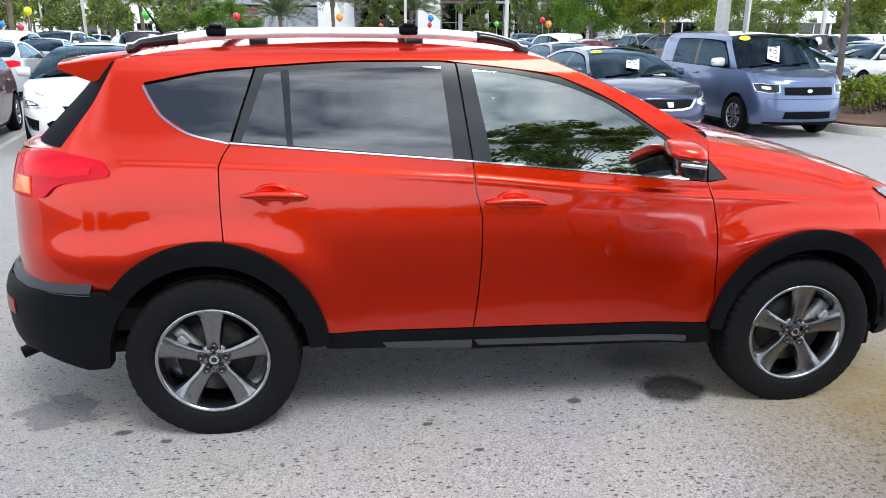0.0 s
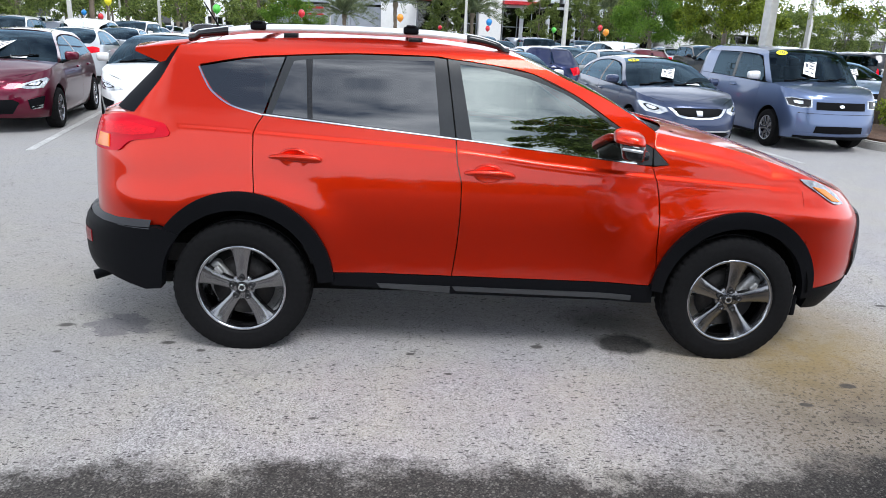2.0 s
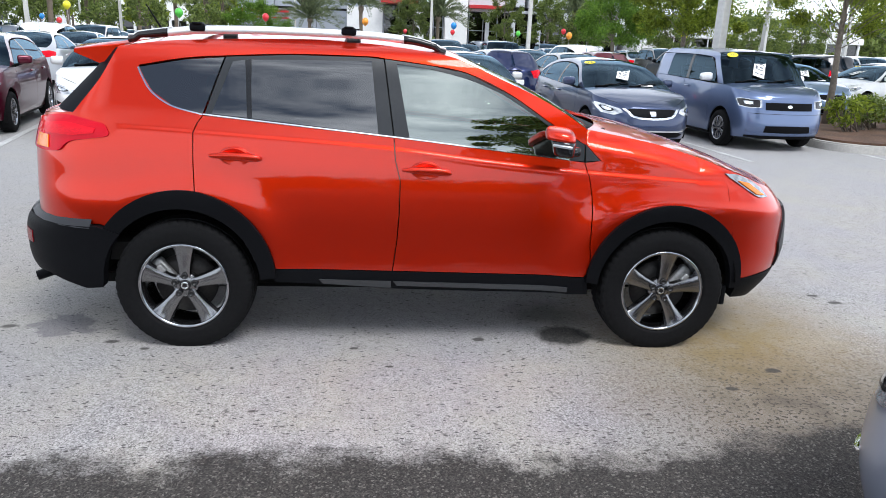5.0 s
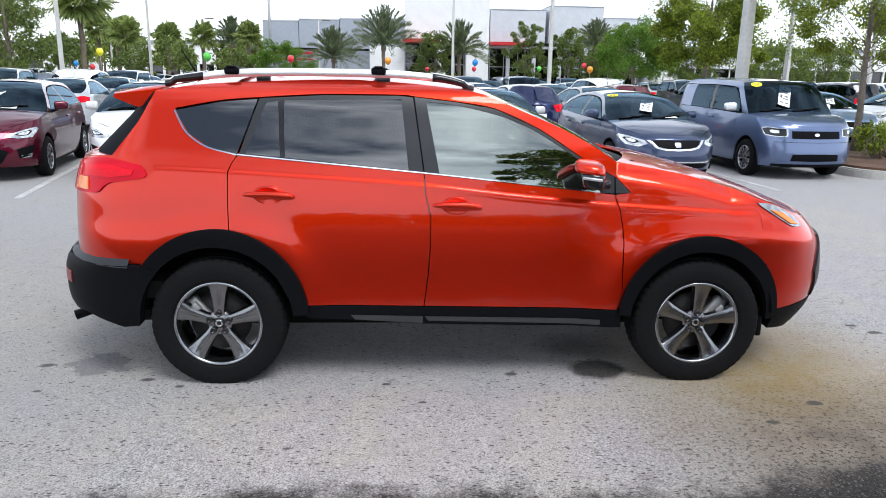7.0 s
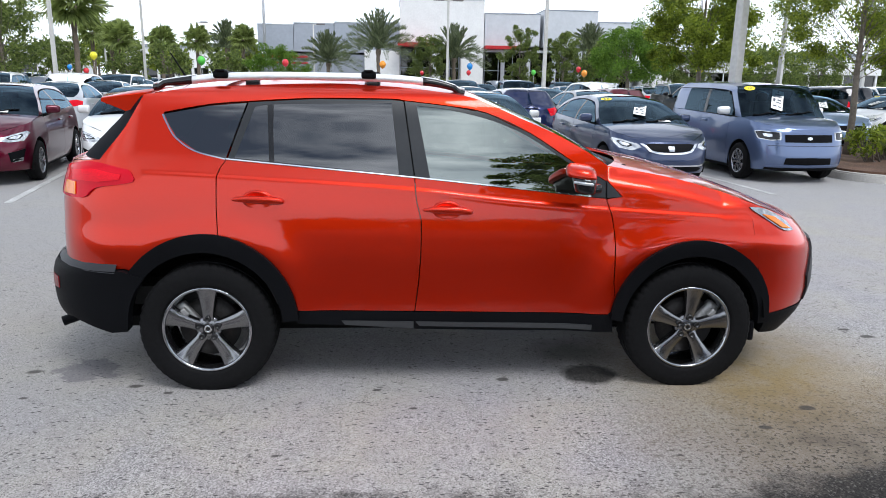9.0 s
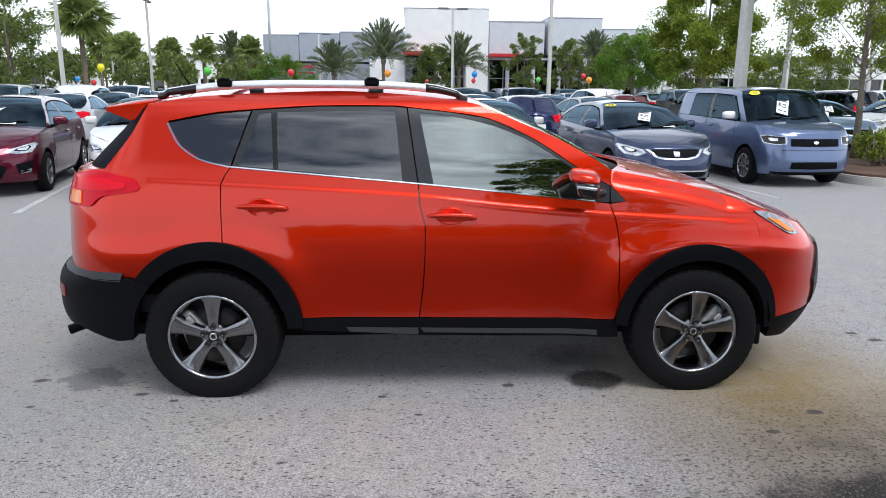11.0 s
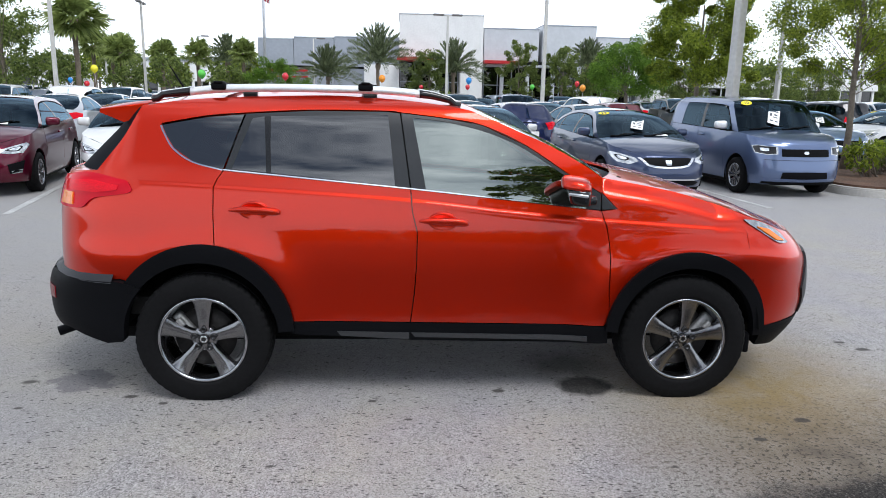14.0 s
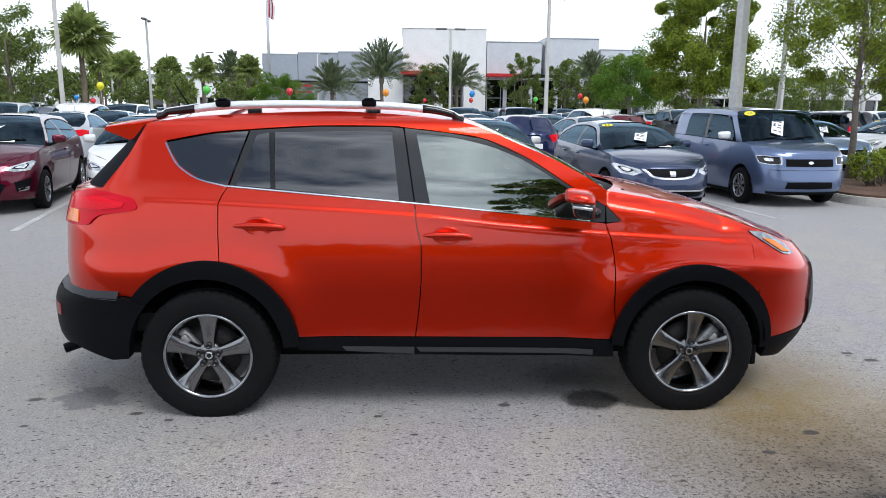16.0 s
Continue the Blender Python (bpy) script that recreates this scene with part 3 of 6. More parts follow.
def add_wheel(parent, meshes, at, rim, width, turn=0.0, mirror=False, full=True):
    tyre, barrel, face, cap, ring, nut, disc = meshes
    if not tyre.materials:
        for me, mat in ((tyre, rubber), (barrel, rim_dark), (face, rim_metal), (cap, gloss_black), (ring, chrome), (nut, gloss_black), (disc, dark_metal)):
            me.materials.append(mat)
    w = new("wheel")
    w.parent = parent
    w.matrix_basis = pose(*at, 0, turn, 180 if mirror else 0)
    part("tyre", tyre, None, w)
    part("rim", barrel, None, w)
    part("spokes", face, None, w)
    if full:
        part("hub_cap", cap, None, w)
        part("cap_ring", ring, None, w)
        part("brake_disc", disc, None, w, m=pose(0, -width * 0.12, 0))
        for k in range(5):
            a = 2 * math.pi * k / 5
            part("wheel_nut", nut, None, w, m=pose(rim * 0.235 * math.sin(a), -width * 0.36, rim * 0.235 * math.cos(a)))
    return w


# ---- the orange-red crossover ----
rear_glass = material("dark_rear_glass", (0.004, 0.005, 0.008), 0.6, spec=0.02)
reflector_red = material("bumper_reflector_red", (0.16, 0.008, 0.012), 0.25, vary=0.2, grain=160)
suv = thing("suv", pose(0, 0.92, 0), "metallic orange-red crossover with black cladding, parked on grey asphalt", "car")
crease = knots((-0.9, 1.195), (-0.34, 1.192), (0.36, 1.162), (1.12, 1.117), (1.61, 1.066), (2.16, 1.022), (2.6, 0.995), (3.2, 0.96))
hood_rim = knots((2.1, 1.252), (2.2, 1.235), (2.57, 1.17), (2.9, 1.078), (3.1, 1.01), (3.3, 0.93))


def ease(t):
    t = np.clip(t, 0, 1)
    return t * t * (3 - 2 * t)


def suv_tuck(x, z):
    c = crease(x)
    step = 0.006 * ease((z - c + 0.010) / 0.022) - 0.0012 * np.exp(-(((z - c + 0.016) / 0.014) ** 2))
    bulge = 0
    for cx, lift, broad in ((0.01, 0.016, 0.10), (2.66, 0.030, 0.14)):
        r = np.hypot(x - cx, z - 0.395)
        bulge = bulge + lift * np.exp(-(((r - 0.50) / broad) ** 2)) * ease((1.0 - z) / 0.2)
    top = np.where(x > 2.16, 0.07 * ease((z - hood_rim(x) + 0.13) / 0.15) ** 2, 0)
    return step - bulge + top


suv_skin = Skin(
    knots((0.0, 0.80), (0.2, 0.835), (0.3, 0.876), (0.45, 0.8925), (0.6, 0.898), (0.72, 0.899), (0.85, 0.894), (0.95, 0.885), (1.05, 0.871), (1.15, 0.853), (1.25, 0.828), (1.40, 0.775), (1.55, 0.715), (1.60, 0.68), (1.65, 0.60), (1.72, 0.45)),
    knots((0.2, 3.38), (0.30, 3.50), (0.40, 3.585), (0.55, 3.63), (0.75, 3.60), (0.86, 3.52), (0.95, 3.42), (1.05, 3.28), (1.2, 3.1)),
    knots((0.25, -0.80), (0.35, -0.93), (0.45, -0.985), (0.57, -0.988), (0.645, -0.965), (0.685, -0.925), (1.0, -0.915), (1.2, -0.86), (1.3, -0.80), (1.45, -0.66), (1.60, -0.50), (1.7, -0.4)),
    2.80, -0.30, 2.6, 0.010, 1.3, suv_tuck)

RA, FA = (0.01, 0.395, 0.483), (2.66, 0.390, 0.466)
c_seam = [(0.084, 0.872), (0.080, 0.95), (0.078, 1.02), (0.080, 1.17), (0.098, 1.215), (0.128, 1.256)]
b_seam = [(1.118, 0.452), (1.138, 0.62), (1.148, 0.77), (1.150, 0.95), (1.122, 1.06), (1.113, 1.172)]
f_seam = [(2.214, 0.543), (2.203, 0.62), (2.203, 0.82), (2.197, 0.89), (2.178, 0.99), (2.148, 1.072)]
belt = bend([(0.128, 1.256), (0.62, 1.214), (1.113, 1.172), (1.55, 1.130), (1.92, 1.094), (2.06, 1.080)], 5)
roof_low = [(-0.20, 1.495), (0.03, 1.538), (0.23, 1.556), (0.58, 1.578), (0.98, 1.580), (1.06, 1.573), (1.30, 1.548), (1.50, 1.515), (1.74, 1.410), (1.96, 1.270), (2.15, 1.165)]
roof_top = [(-0.31, 1.580), (-0.03, 1.622), (0.58, 1.652), (0.86, 1.648), (1.12, 1.632), (1.38, 1.600), (1.50, 1.565), (1.68, 1.490), (1.87, 1.410), (2.04, 1.320), (2.15, 1.250)]
q_low = [(-0.20, 1.485), (-0.175, 1.435), (-0.13, 1.368), (-0.03, 1.302), (0.128, 1.262)]
G = 0.0028


crease_grid = np.array([[(x, float(crease(x)) + d) for d in (-0.042, -0.032, -0.024, -0.016, -0.009, -0.002, 0.006, 0.014, 0.024)] for x in np.arange(-0.29, 2.79, 0.02)]).reshape(-1, 2)


def shrink(line, dx, dz=0.0):
    return [(x + dx, z + dz) for x, z in line]


for side in (False, True):
    p = lambda n, o, mat, parent=suv, label="", **k: part(n, suv_skin.panel(o, mirror=side, name=n, extra=crease_grid if mat is red_paint else None, **k), mat, parent, label)
    quarter = bend([(-0.31, 1.58), (-0.365, 1.47), (-0.415, 1.39), (-0.53, 1.247)], 5) + [(-0.64, 1.238), (-0.80, 1.215), (-0.87, 1.0), (-0.885, 0.655), (-0.41, 0.688)] + arc(*RA, 144, 81.3, 14) + shrink(c_seam, -G) + q_low[::-1][1:] + [(-0.20, 1.495)]
    p("quarter_panel", quarter, red_paint, step=0.03)
    p("roof_side", bend(roof_low, 4) + bend(roof_top, 4)[::-1], red_paint, step=0.03)
    rear_door = p("rear_door", shrink(c_seam[::-1], G) + arc(*RA, 80.6, 9, 20) + [(0.488, 0.459)] + shrink(b_seam, -G) + [(x, z) for x, z in belt if x < 1.10][::-1], red_paint, step=0.03)
    front_door = p("front_door", shrink(b_seam[::-1], G) + [(2.186, 0.437)] + arc(*FA, 172, 160, 4) + shrink(f_seam, -G) + [(x, z) for x, z in belt if x > 1.125][::-1], red_paint, step=0.03)
    p("fender", [(2.15, 1.245), (2.152, 1.168), (2.238, 1.083), (2.150, 1.070)] + shrink(f_seam[::-1], G)[1:] + arc(*FA, 159.5, 38, 22) + [(3.03, 0.72), (2.985, 0.85), (2.965, 1.0), (2.95, 1.058)] + [(x, float(hood_rim(x))) for x in (2.9, 2.78, 2.66, 2.57, 2.45, 2.32, 2.2)], red_paint, step=0.03)
    p("front_flare", arc(*FA, 177, -2, 40) + arc(2.66, 0.37, 0.400, 0, 176, 34), black_plastic, off=0.022, step=0.025, skirt=0.05)
    p("rear_flare", arc(*RA, 152, 2, 40) + arc(0.0, 0.37, 0.412, 4, 150, 34), black_plastic, off=0.022, step=0.025, skirt=0.05)
    sill = p("sill", [(0.470, 0.455), (1.12, 0.446), (1.63, 0.440), (2.21, 0.431), (2.22, 0.33), (1.63, 0.335), (1.12, 0.345), (0.62, 0.375), (0.48, 0.385)], black_plastic, skirt=0.05)
    for x0, x1 in ((0.72, 1.112), (1.124, 2.10)):
        p("sill_strip", [(x0, 0.398 - 0.018 * (x0 - 0.7)), (x1, 0.398 - 0.018 * (x1 - 0.7)), (x1, 0.356 - 0.008 * (x1 - 0.7)), (x0 + 0.02, 0.374 - 0.02 * (x0 - 0.7))], sill_grey, sill, off=0.008, skirt=0.012)
    # glass and its frames
    p("quarter_window", bend(q_low, 4)[:-1] + [(0.126, 1.266), (0.226, 1.548), (0.03, 1.530)], tinted_glass, off=-0.004, skirt=0.0)
    rear_frame = p("rear_window_frame", [(0.134, 1.258), (0.236, 1.552), (0.58, 1.574), (0.98, 1.576), (1.052, 1.569), (1.109, 1.176)], pillar_black, rear_door, off=-0.005)
    p("vent_window", [(0.272, 1.527), (0.333, 1.537), (0.362, 1.250), (0.172, 1.266)], tinted_glass, rear_door, off=0.001, skirt=0.004)
    p("rear_window", [(0.368, 1.540), (0.99, 1.556), (1.03, 1.190), (0.371, 1.249)], tinted_glass, rear_door, off=0.001, skirt=0.004)
    p("window_seal", [(0.336, 1.537), (0.362, 1.540), (0.378, 1.249), (0.352, 1.249)], gloss_black, rear_door, off=0.004, skirt=0.006)
    glass_top = bend([(1.12, 1.548), (1.31, 1.527), (1.50, 1.485), (1.62, 1.443), (1.73, 1.393), (1.94, 1.262), (2.0, 1.205)], 4)
    p("pillar_trim", [(1.060, 1.570), (1.122, 1.549), (1.196, 1.168), (1.117, 1.176)], pillar_black, front_door, off=-0.002)
    p("front_window_frame", [(1.060, 1.570), (1.30, 1.545), (1.50, 1.512), (1.74, 1.407), (1.96, 1.267), (2.145, 1.165), (2.145, 1.078), (2.07, 1.083), (2.0, 1.205)] + glass_top[::-1][1:], pillar_black, front_door, off=-0.004)
    p("mirror_base", [(2.150, 1.165), (2.233, 1.083), (2.153, 1.078)], pillar_black, off=0.002)
    pane = p("front_window", glass_top + [(2.07, 1.083), (1.92, 1.097), (1.49, 1.138), (1.196, 1.170)], clear_glass, front_door, off=-0.007, skirt=0.0)
    pane.visible_shadow = False
    p("chrome_strip", [(x, z + 0.002) for x, z in belt] + [(x, z + 0.0085) for x, z in belt[::-1]], chrome, off=0.006, skirt=0.010, step=0.02)
    ql = bend(q_low, 5)
    p("chrome_strip", ql + [(x - 0.006, z - 0.0055) for x, z in ql[::-1]], chrome, off=0.006, skirt=0.010, step=0.02)
    # inner trim
    p("door_trim", [(0.14, 1.235), (0.62, 1.20), (1.10, 1.155), (1.10, 0.55), (0.60, 0.55), (0.50, 0.75), (0.14, 0.95)], cabin_dark, rear_door, off=-0.05, skirt=0.02)
    p("door_trim", [(1.15, 1.15), (1.55, 1.112), (1.92, 1.076), (2.12, 1.055), (2.16, 0.60), (1.15, 0.55)], cabin_dark, front_door, off=-0.05, skirt=0.02)
    p("pillar_inner", [(1.02, 1.565), (1.10, 1.555), (1.16, 1.15), (1.08, 1.15)], cabin_dark, off=-0.02, skirt=0.03)
    # lamps
    lamp = bend([(-0.335, 1.155), (-0.355, 1.190), (-0.40, 1.208), (-0.56, 1.235), (-0.70, 1.215), (-0.81, 1.19)], 4) + bend([(-0.86, 1.05), (-0.78, 1.045), (-0.66, 1.046), (-0.60, 1.058), (-0.57, 1.085), (-0.52, 1.110), (-0.36, 1.135), (-0.335, 1.155)], 4)[:-1]
    tail = p("tail_lamp", lamp, lens_dark_red, off=0.010, step=0.02, label="red tail lamp with an amber corner")
    p("brake_lens", [(-0.40, 1.175), (-0.56, 1.195), (-0.70, 1.18), (-0.69, 1.135), (-0.52, 1.135), (-0.41, 1.150)], lens_red, tail, off=0.016, step=0.02, skirt=0.008)
    p("turn_lens", [(-0.665, 1.125), (-0.74, 1.125), (-0.76, 1.06), (-0.665, 1.062)], lens_amber, tail, off=0.016, step=0.02, skirt=0.008)
    head = p("headlamp", bend([(2.955, 1.028), (3.04, 1.018), (3.13, 0.985), (3.22, 0.935)], 4) + bend([(3.265, 0.885), (3.18, 0.895), (3.07, 0.955), (2.955, 1.022)], 4)[:-1], suv_lens, off=0.006, step=0.02, label="clear headlamp with an amber corner")
    p("turn_lens", [(3.035, 0.985), (3.115, 0.968), (3.225, 0.898), (3.165, 0.908)], lens_amber, head, off=0.012, step=0.02, skirt=0.008)
    p("bumper_reflector", [(-0.80, 0.60), (-0.86, 0.60), (-0.86, 0.535), (-0.80, 0.54)], reflector_red, off=0.035, step=0.02)
    # door handles
    for door, cx, cz in ((rear_door, 0.295, 1.052), (front_door, 1.29, 1.004)):
        s = 1 if side else -1
        y = s * (float(-suv_skin.at(np.array(cx), np.array(cz))[1]))
        grip = bmesh.new()
        bmesh.ops.create_uvsphere(grip, u_segments=20, v_segments=12, radius=1)
        for v in grip.verts:
            v.co = Vector((math.copysign(abs(v.co.x) ** 0.7, v.co.x) * 0.135, math.copysign(abs(v.co.y) ** 0.5, v.co.y) * 0.021, math.copysign(abs(v.co.z) ** 0.8, v.co.z) * (0.019 + 0.006 * v.co.x) - 0.006 * v.co.x ** 2))
        handle = part("door_handle", smooth_all(grip), red_paint, door, m=pose(cx, y + s * 0.022, cz + 0.008, 0, 2.5, 0))
        # a hollow dish behind the grip
        cup = bmesh.new()
        dish = [[cup.verts.new((0.074 * q * math.cos(a), s * h * (1.0 if math.sin(a) > -0.01 or h < 0 else 0.35), 0.047 * q * math.sin(a))) for a in (2 * math.pi * k / 28 for k in range(28))] for q, h in ((0.05, 0.003), (0.35, 0.0045), (0.6, 0.007), (0.8, 0.0105), (0.93, 0.0135), (1.0, 0.0135), (1.07, 0.004), (1.10, -0.004))]
        for a, c in zip(dish, dish[1:]):
            for k in range(28):
                cup.faces.new((a[k], a[(k + 1) % 28], c[(k + 1) % 28], c[k]))
        cup.faces.new(dish[0])
        bmesh.ops.recalc_face_normals(cup, faces=cup.faces)
        part("handle_cup", smooth_all(cup), red_paint, handle, m=pose(-0.004, -s * 0.021, -0.006))
    # mirror
    s = 1 if side else -1
    for nm, z0, z1, mat in (("mirror_housing", 0.22, 1.0, red_paint), ("mirror_shell", -0.66, 0.22, gloss_black)):
        b = bmesh.new()
        bmesh.ops.create_uvsphere(b, u_segments=24, v_segments=16, radius=1)
        for v in b.verts:
            x, y, z = (math.copysign(abs(q) ** 0.58, q) for q in v.co)
            z = max(min(z, z1), z0)
            k = 1.0 if mat is red_paint else 0.84
            v.co = (k * x * (0.076 + 0.012 * z) - 0.02 * z + 0.008 * (1 - k) * 10, y * 0.118, z * (0.074 if z > 0 else 0.088))
        housing = part(nm, smooth_all(b), mat, front_door, m=pose(1.975, s * 0.985, 1.195, 0, 6, s * 14))
    part("mirror_lamp", smooth_all(box((0.10, 0.012, 0.016), bevel=0.005)), lens_white, housing, m=pose(0.01, s * 0.118, -0.006))
    part("mirror_arm", smooth_all(box((0.09, 0.12, 0.05), bevel=0.015)), gloss_black, front_door, m=pose(2.06, s * 0.87, 1.135))
    # wheel housings
    for cx in (0.0, 2.66):
        b = bmesh.new()
        last = None
        for k in range(25):
            a = radians(4 + 172 * k / 24)
            row = [b.verts.new((cx + 0.43 * math.cos(a), s * y, 0.375 + 0.43 * math.sin(a))) for y in (0.895, 0.55)]
            if last:
                b.faces.new((last[0], last[1], row[1], row[0]))
            last = row
        b.faces.new([b.verts.new((cx + 0.43 * math.cos(radians(4 + 172 * k / 24)), s * 0.55, 0.375 + 0.43 * math.sin(radians(4 + 172 * k / 24)))) for k in range(25)])
        part("wheel_housing", b, void_black, suv)
    # roof rail
    rail = knots((-0.29, 1.634), (-0.15, 1.652), (0.1, 1.680), (0.5, 1.690), (0.9, 1.688), (1.2, 1.668), (1.38, 1.628))
    b = bmesh.new()
    rings = []
    for k in range(33):
        x = -0.08 + k / 32 * 1.24
        z = float(rail(x))
        rings.append([b.verts.new((x, s * (0.585 + dy) - s * 0.012 * (x - 0.5) ** 2, z + dz)) for dy, dz in ((-0.022, -0.022), (0.022, -0.022), (0.026, 0.0), (0.018, 0.019), (-0.018, 0.021), (-0.026, 0.0))])
    for q, r2 in zip(rings, rings[1:]):
        for i in range(6):
            f = b.faces.new((q[i], q[(i + 1) % 6], r2[(i + 1) % 6], r2[i]))
            f.smooth = True
    b.faces.new(rings[0])
    b.faces.new(rings[-1])
    bmesh.ops.recalc_face_normals(b, faces=b.faces)
    bar = part("roof_rail", b, silver_rail, suv, "bright silver roof rail with black feet")
    for x0, x1 in ((-0.29, -0.06), (1.15, 1.39)):
        b = tube([(x0 + (x1 - x0) * k / 8, s * 0.585 - s * 0.012 * (x0 - 0.5) ** 2, float(rail(x0 + (x1 - x0) * k / 8)) - (0.018 if (k < 2 and x0 < 0) or (k > 6 and x0 > 0) else 0.0)) for k in range(9)], [max(0.014, 0.024 - 0.0010 * abs((k if x0 > 0 else 8 - k))) for k in range(9)], 10)
        part("rail_foot", b, gloss_black, bar)
        b = tube([(x0 + (x1 - x0) * k / 8, s * 0.583 - s * 0.012 * (x0 - 0.5) ** 2, float(rail(x0 + (x1 - x0) * k / 8)) + 0.014 - (0.010 if (k < 2 and x0 < 0) or (k > 6 and x0 > 0) else 0.0)) for k in range(9)], [max(0.006, 0.013 - 0.0009 * abs((k if x0 > 0 else 8 - k))) for k in range(9)], 8)
        part("rail_tip", b, silver_rail, bar)
    for x in (0.24, 0.89):
        part("rail_post", smooth_all(box((0.075, 0.04, 0.05), bevel=0.008)), gloss_black, bar, m=pose(x, s * 0.583, 1.656))
    for x in (0.075, 0.865):
        part("rack_clamp", smooth_all(joined(box((0.080, 0.075, 0.04), bevel=0.012, segments=3), box((0.05, 0.085, 0.014), (0, 0, 0.020), 0.006))), black_plastic, bar, m=pose(x, s * 0.585, float(rail(x)) + 0.012))
    # seats
    for x, y in ((1.42, 0.37), (0.55, 0.40)):
        seat = part("seat", smooth_all(joined(box((0.52, 0.50, 0.16), (0, 0, 0.62), 0.05, 3), box((0.15, 0.50, 0.62), (-0.27, 0, 0.95), 0.06, 3, pose(0, 0, 0, 0, -12, 0)))), cabin_grey, suv, m=pose(x, s * y, 0))
        part("headrest", smooth_all(box((0.10, 0.26, 0.17), (0, 0, 0), 0.04, 3)), cabin_grey, seat, m=pose(-0.42, 0, 1.36))

edge = lambda line, y=1.0: [tuple(suv_skin.at(np.array(suv_skin.s_of(x, z)), np.array(z)) * (1, y, 1)) for x, z in line]
top_line = bend(roof_top, 5)
part("roof", bridge(edge([q for q in top_line if q[0] < 1.49]), 24, 0.035, 0.0, "roof", 2.4), red_paint, suv)
screen = part("windscreen", bridge(edge([q for q in top_line if 1.47 < q[0]] + [(2.17, 1.235)]), 20, (0.035, 0.0), (0.0, 0.10), "windscreen", 2.4), clear_glass, suv)
screen.visible_shadow = False
part("rear_screen", bridge(edge(bend([(-0.31, 1.575), (-0.365, 1.47), (-0.415, 1.39), (-0.53, 1.247)], 5)), 20, 0.0, (-0.15, -0.25), "rear_screen", 3.0), rear_glass, suv)
part("tailgate_ledge", bridge(edge([(-0.525, 1.248), (-0.60, 1.243), (-0.68, 1.235), (-0.80, 1.215)]), 20, 0.0, (-0.20, -0.07), "tailgate_ledge", 3.0), red_paint, suv)
hood_line = [tuple(suv_skin.at(np.array(suv_skin.s_of(x, float(hood_rim(x)))), np.array(float(hood_rim(x)))) + (0, 0.006, 0)) for x in np.linspace(2.17, 3.34, 26)]
part("hood", bridge(hood_line, 28, 0.010, (0.16, 0.08), "hood", 3.0), red_paint, suv)
part("cowl", smooth_all(box((0.10, 1.3, 0.02), bevel=0.005)), black_plastic, suv, m=pose(2.26, 0, 1.225))
part("front_bumper", suv_skin.panel([(suv_skin.s_of(2.983, 0.85), 0.85), (suv_skin.s_of(3.028, 0.72), 0.72)] + [(suv_skin.s_of(x, z), z) for x, z in arc(*FA, 36, 3, 8)] + [(suv_skin.s_of(3.3, 0.432), 0.432)] + [(suv_skin.s_of_y(0, 0.44), 0.44), (suv_skin.s_of_y(0, 0.915), 0.915)] + [(suv_skin.s_of(x, float(hood_rim(x)) - 0.004), float(hood_rim(x)) - 0.004) for x in (3.32, 3.22, 3.12, 3.02, 2.948)] + [(suv_skin.s_of(2.963, 1.0), 1.0)], unrolled=True, both=True, name="front_bumper"), red_paint, suv)
part("front_chin", suv_skin.panel([(suv_skin.s_of(3.12, 0.415), 0.415), (suv_skin.s_of(3.3, 0.428), 0.428), (suv_skin.s_of_y(0, 0.436), 0.436), (suv_skin.s_of_y(0, 0.25), 0.25), (suv_skin.s_of(3.3, 0.27), 0.27), (suv_skin.s_of(3.10, 0.30), 0.30)], unrolled=True, both=True, off=0.006, name="front_chin", skirt=0.08), black_plastic, suv)
part("grille", suv_skin.panel([(suv_skin.s_of_y(0.60, 0.80), 0.80), (suv_skin.s_of_y(0, 0.80), 0.80), (suv_skin.s_of_y(0, 0.445), 0.445), (suv_skin.s_of_y(0.66, 0.445), 0.445), (suv_skin.s_of_y(0.70, 0.60), 0.60), (suv_skin.s_of_y(0.66, 0.72), 0.72)], unrolled=True, both=True, off=0.012, name="grille"), ledge_black, suv)
part("rear_bumper", suv_skin.panel([(suv_skin.s_of(-0.41, 0.682), 0.682), (suv_skin.s_of(-0.74, 0.668), 0.668), (suv_skin.s_of_y(0, 0.64, -1), 0.64), (suv_skin.s_of_y(0, 0.36, -1), 0.36), (suv_skin.s_of(-0.72, 0.40), 0.40), (suv_skin.s_of(-0.50, 0.335), 0.335), (suv_skin.s_of(-0.415, 0.345), 0.345)] + [(suv_skin.s_of(x, z), z) for x, z in arc(0.0, 0.37, 0.408, 176, 138, 10)], unrolled=True, both=True, off=0.030, name="rear_bumper", skirt=0.06), black_plastic, suv)
verts, faces = [], []
for x, z in ((-0.445, 0.690), (-0.52, 0.689), (-0.60, 0.688), (-0.70, 0.687), (-0.78, 0.686), (-0.84, 0.685), (-0.88, 0.684)):
    sx = np.array(suv_skin.s_of(x, z))
    for dz, off in ((0.022, 0.001), (-0.006, 0.026), (-0.020, 0.033)):
        verts.append(tuple(suv_skin.at(sx, np.array(z + dz)) + suv_skin.normal(sx, np.array(z + dz)) * off))
end = [suv_skin.s_of_y(y, 0.68, -1) for y in (0.60, 0.40, 0.20, 0.0)]
for sx in end:
    for dz, off in ((0.022, 0.001), (-0.010, 0.026), (-0.022, 0.033)):
        verts.append(tuple(suv_skin.at(np.array(sx), np.array(0.68 + dz)) + suv_skin.normal(np.array(sx), np.array(0.68 + dz)) * off))
k = len(verts)
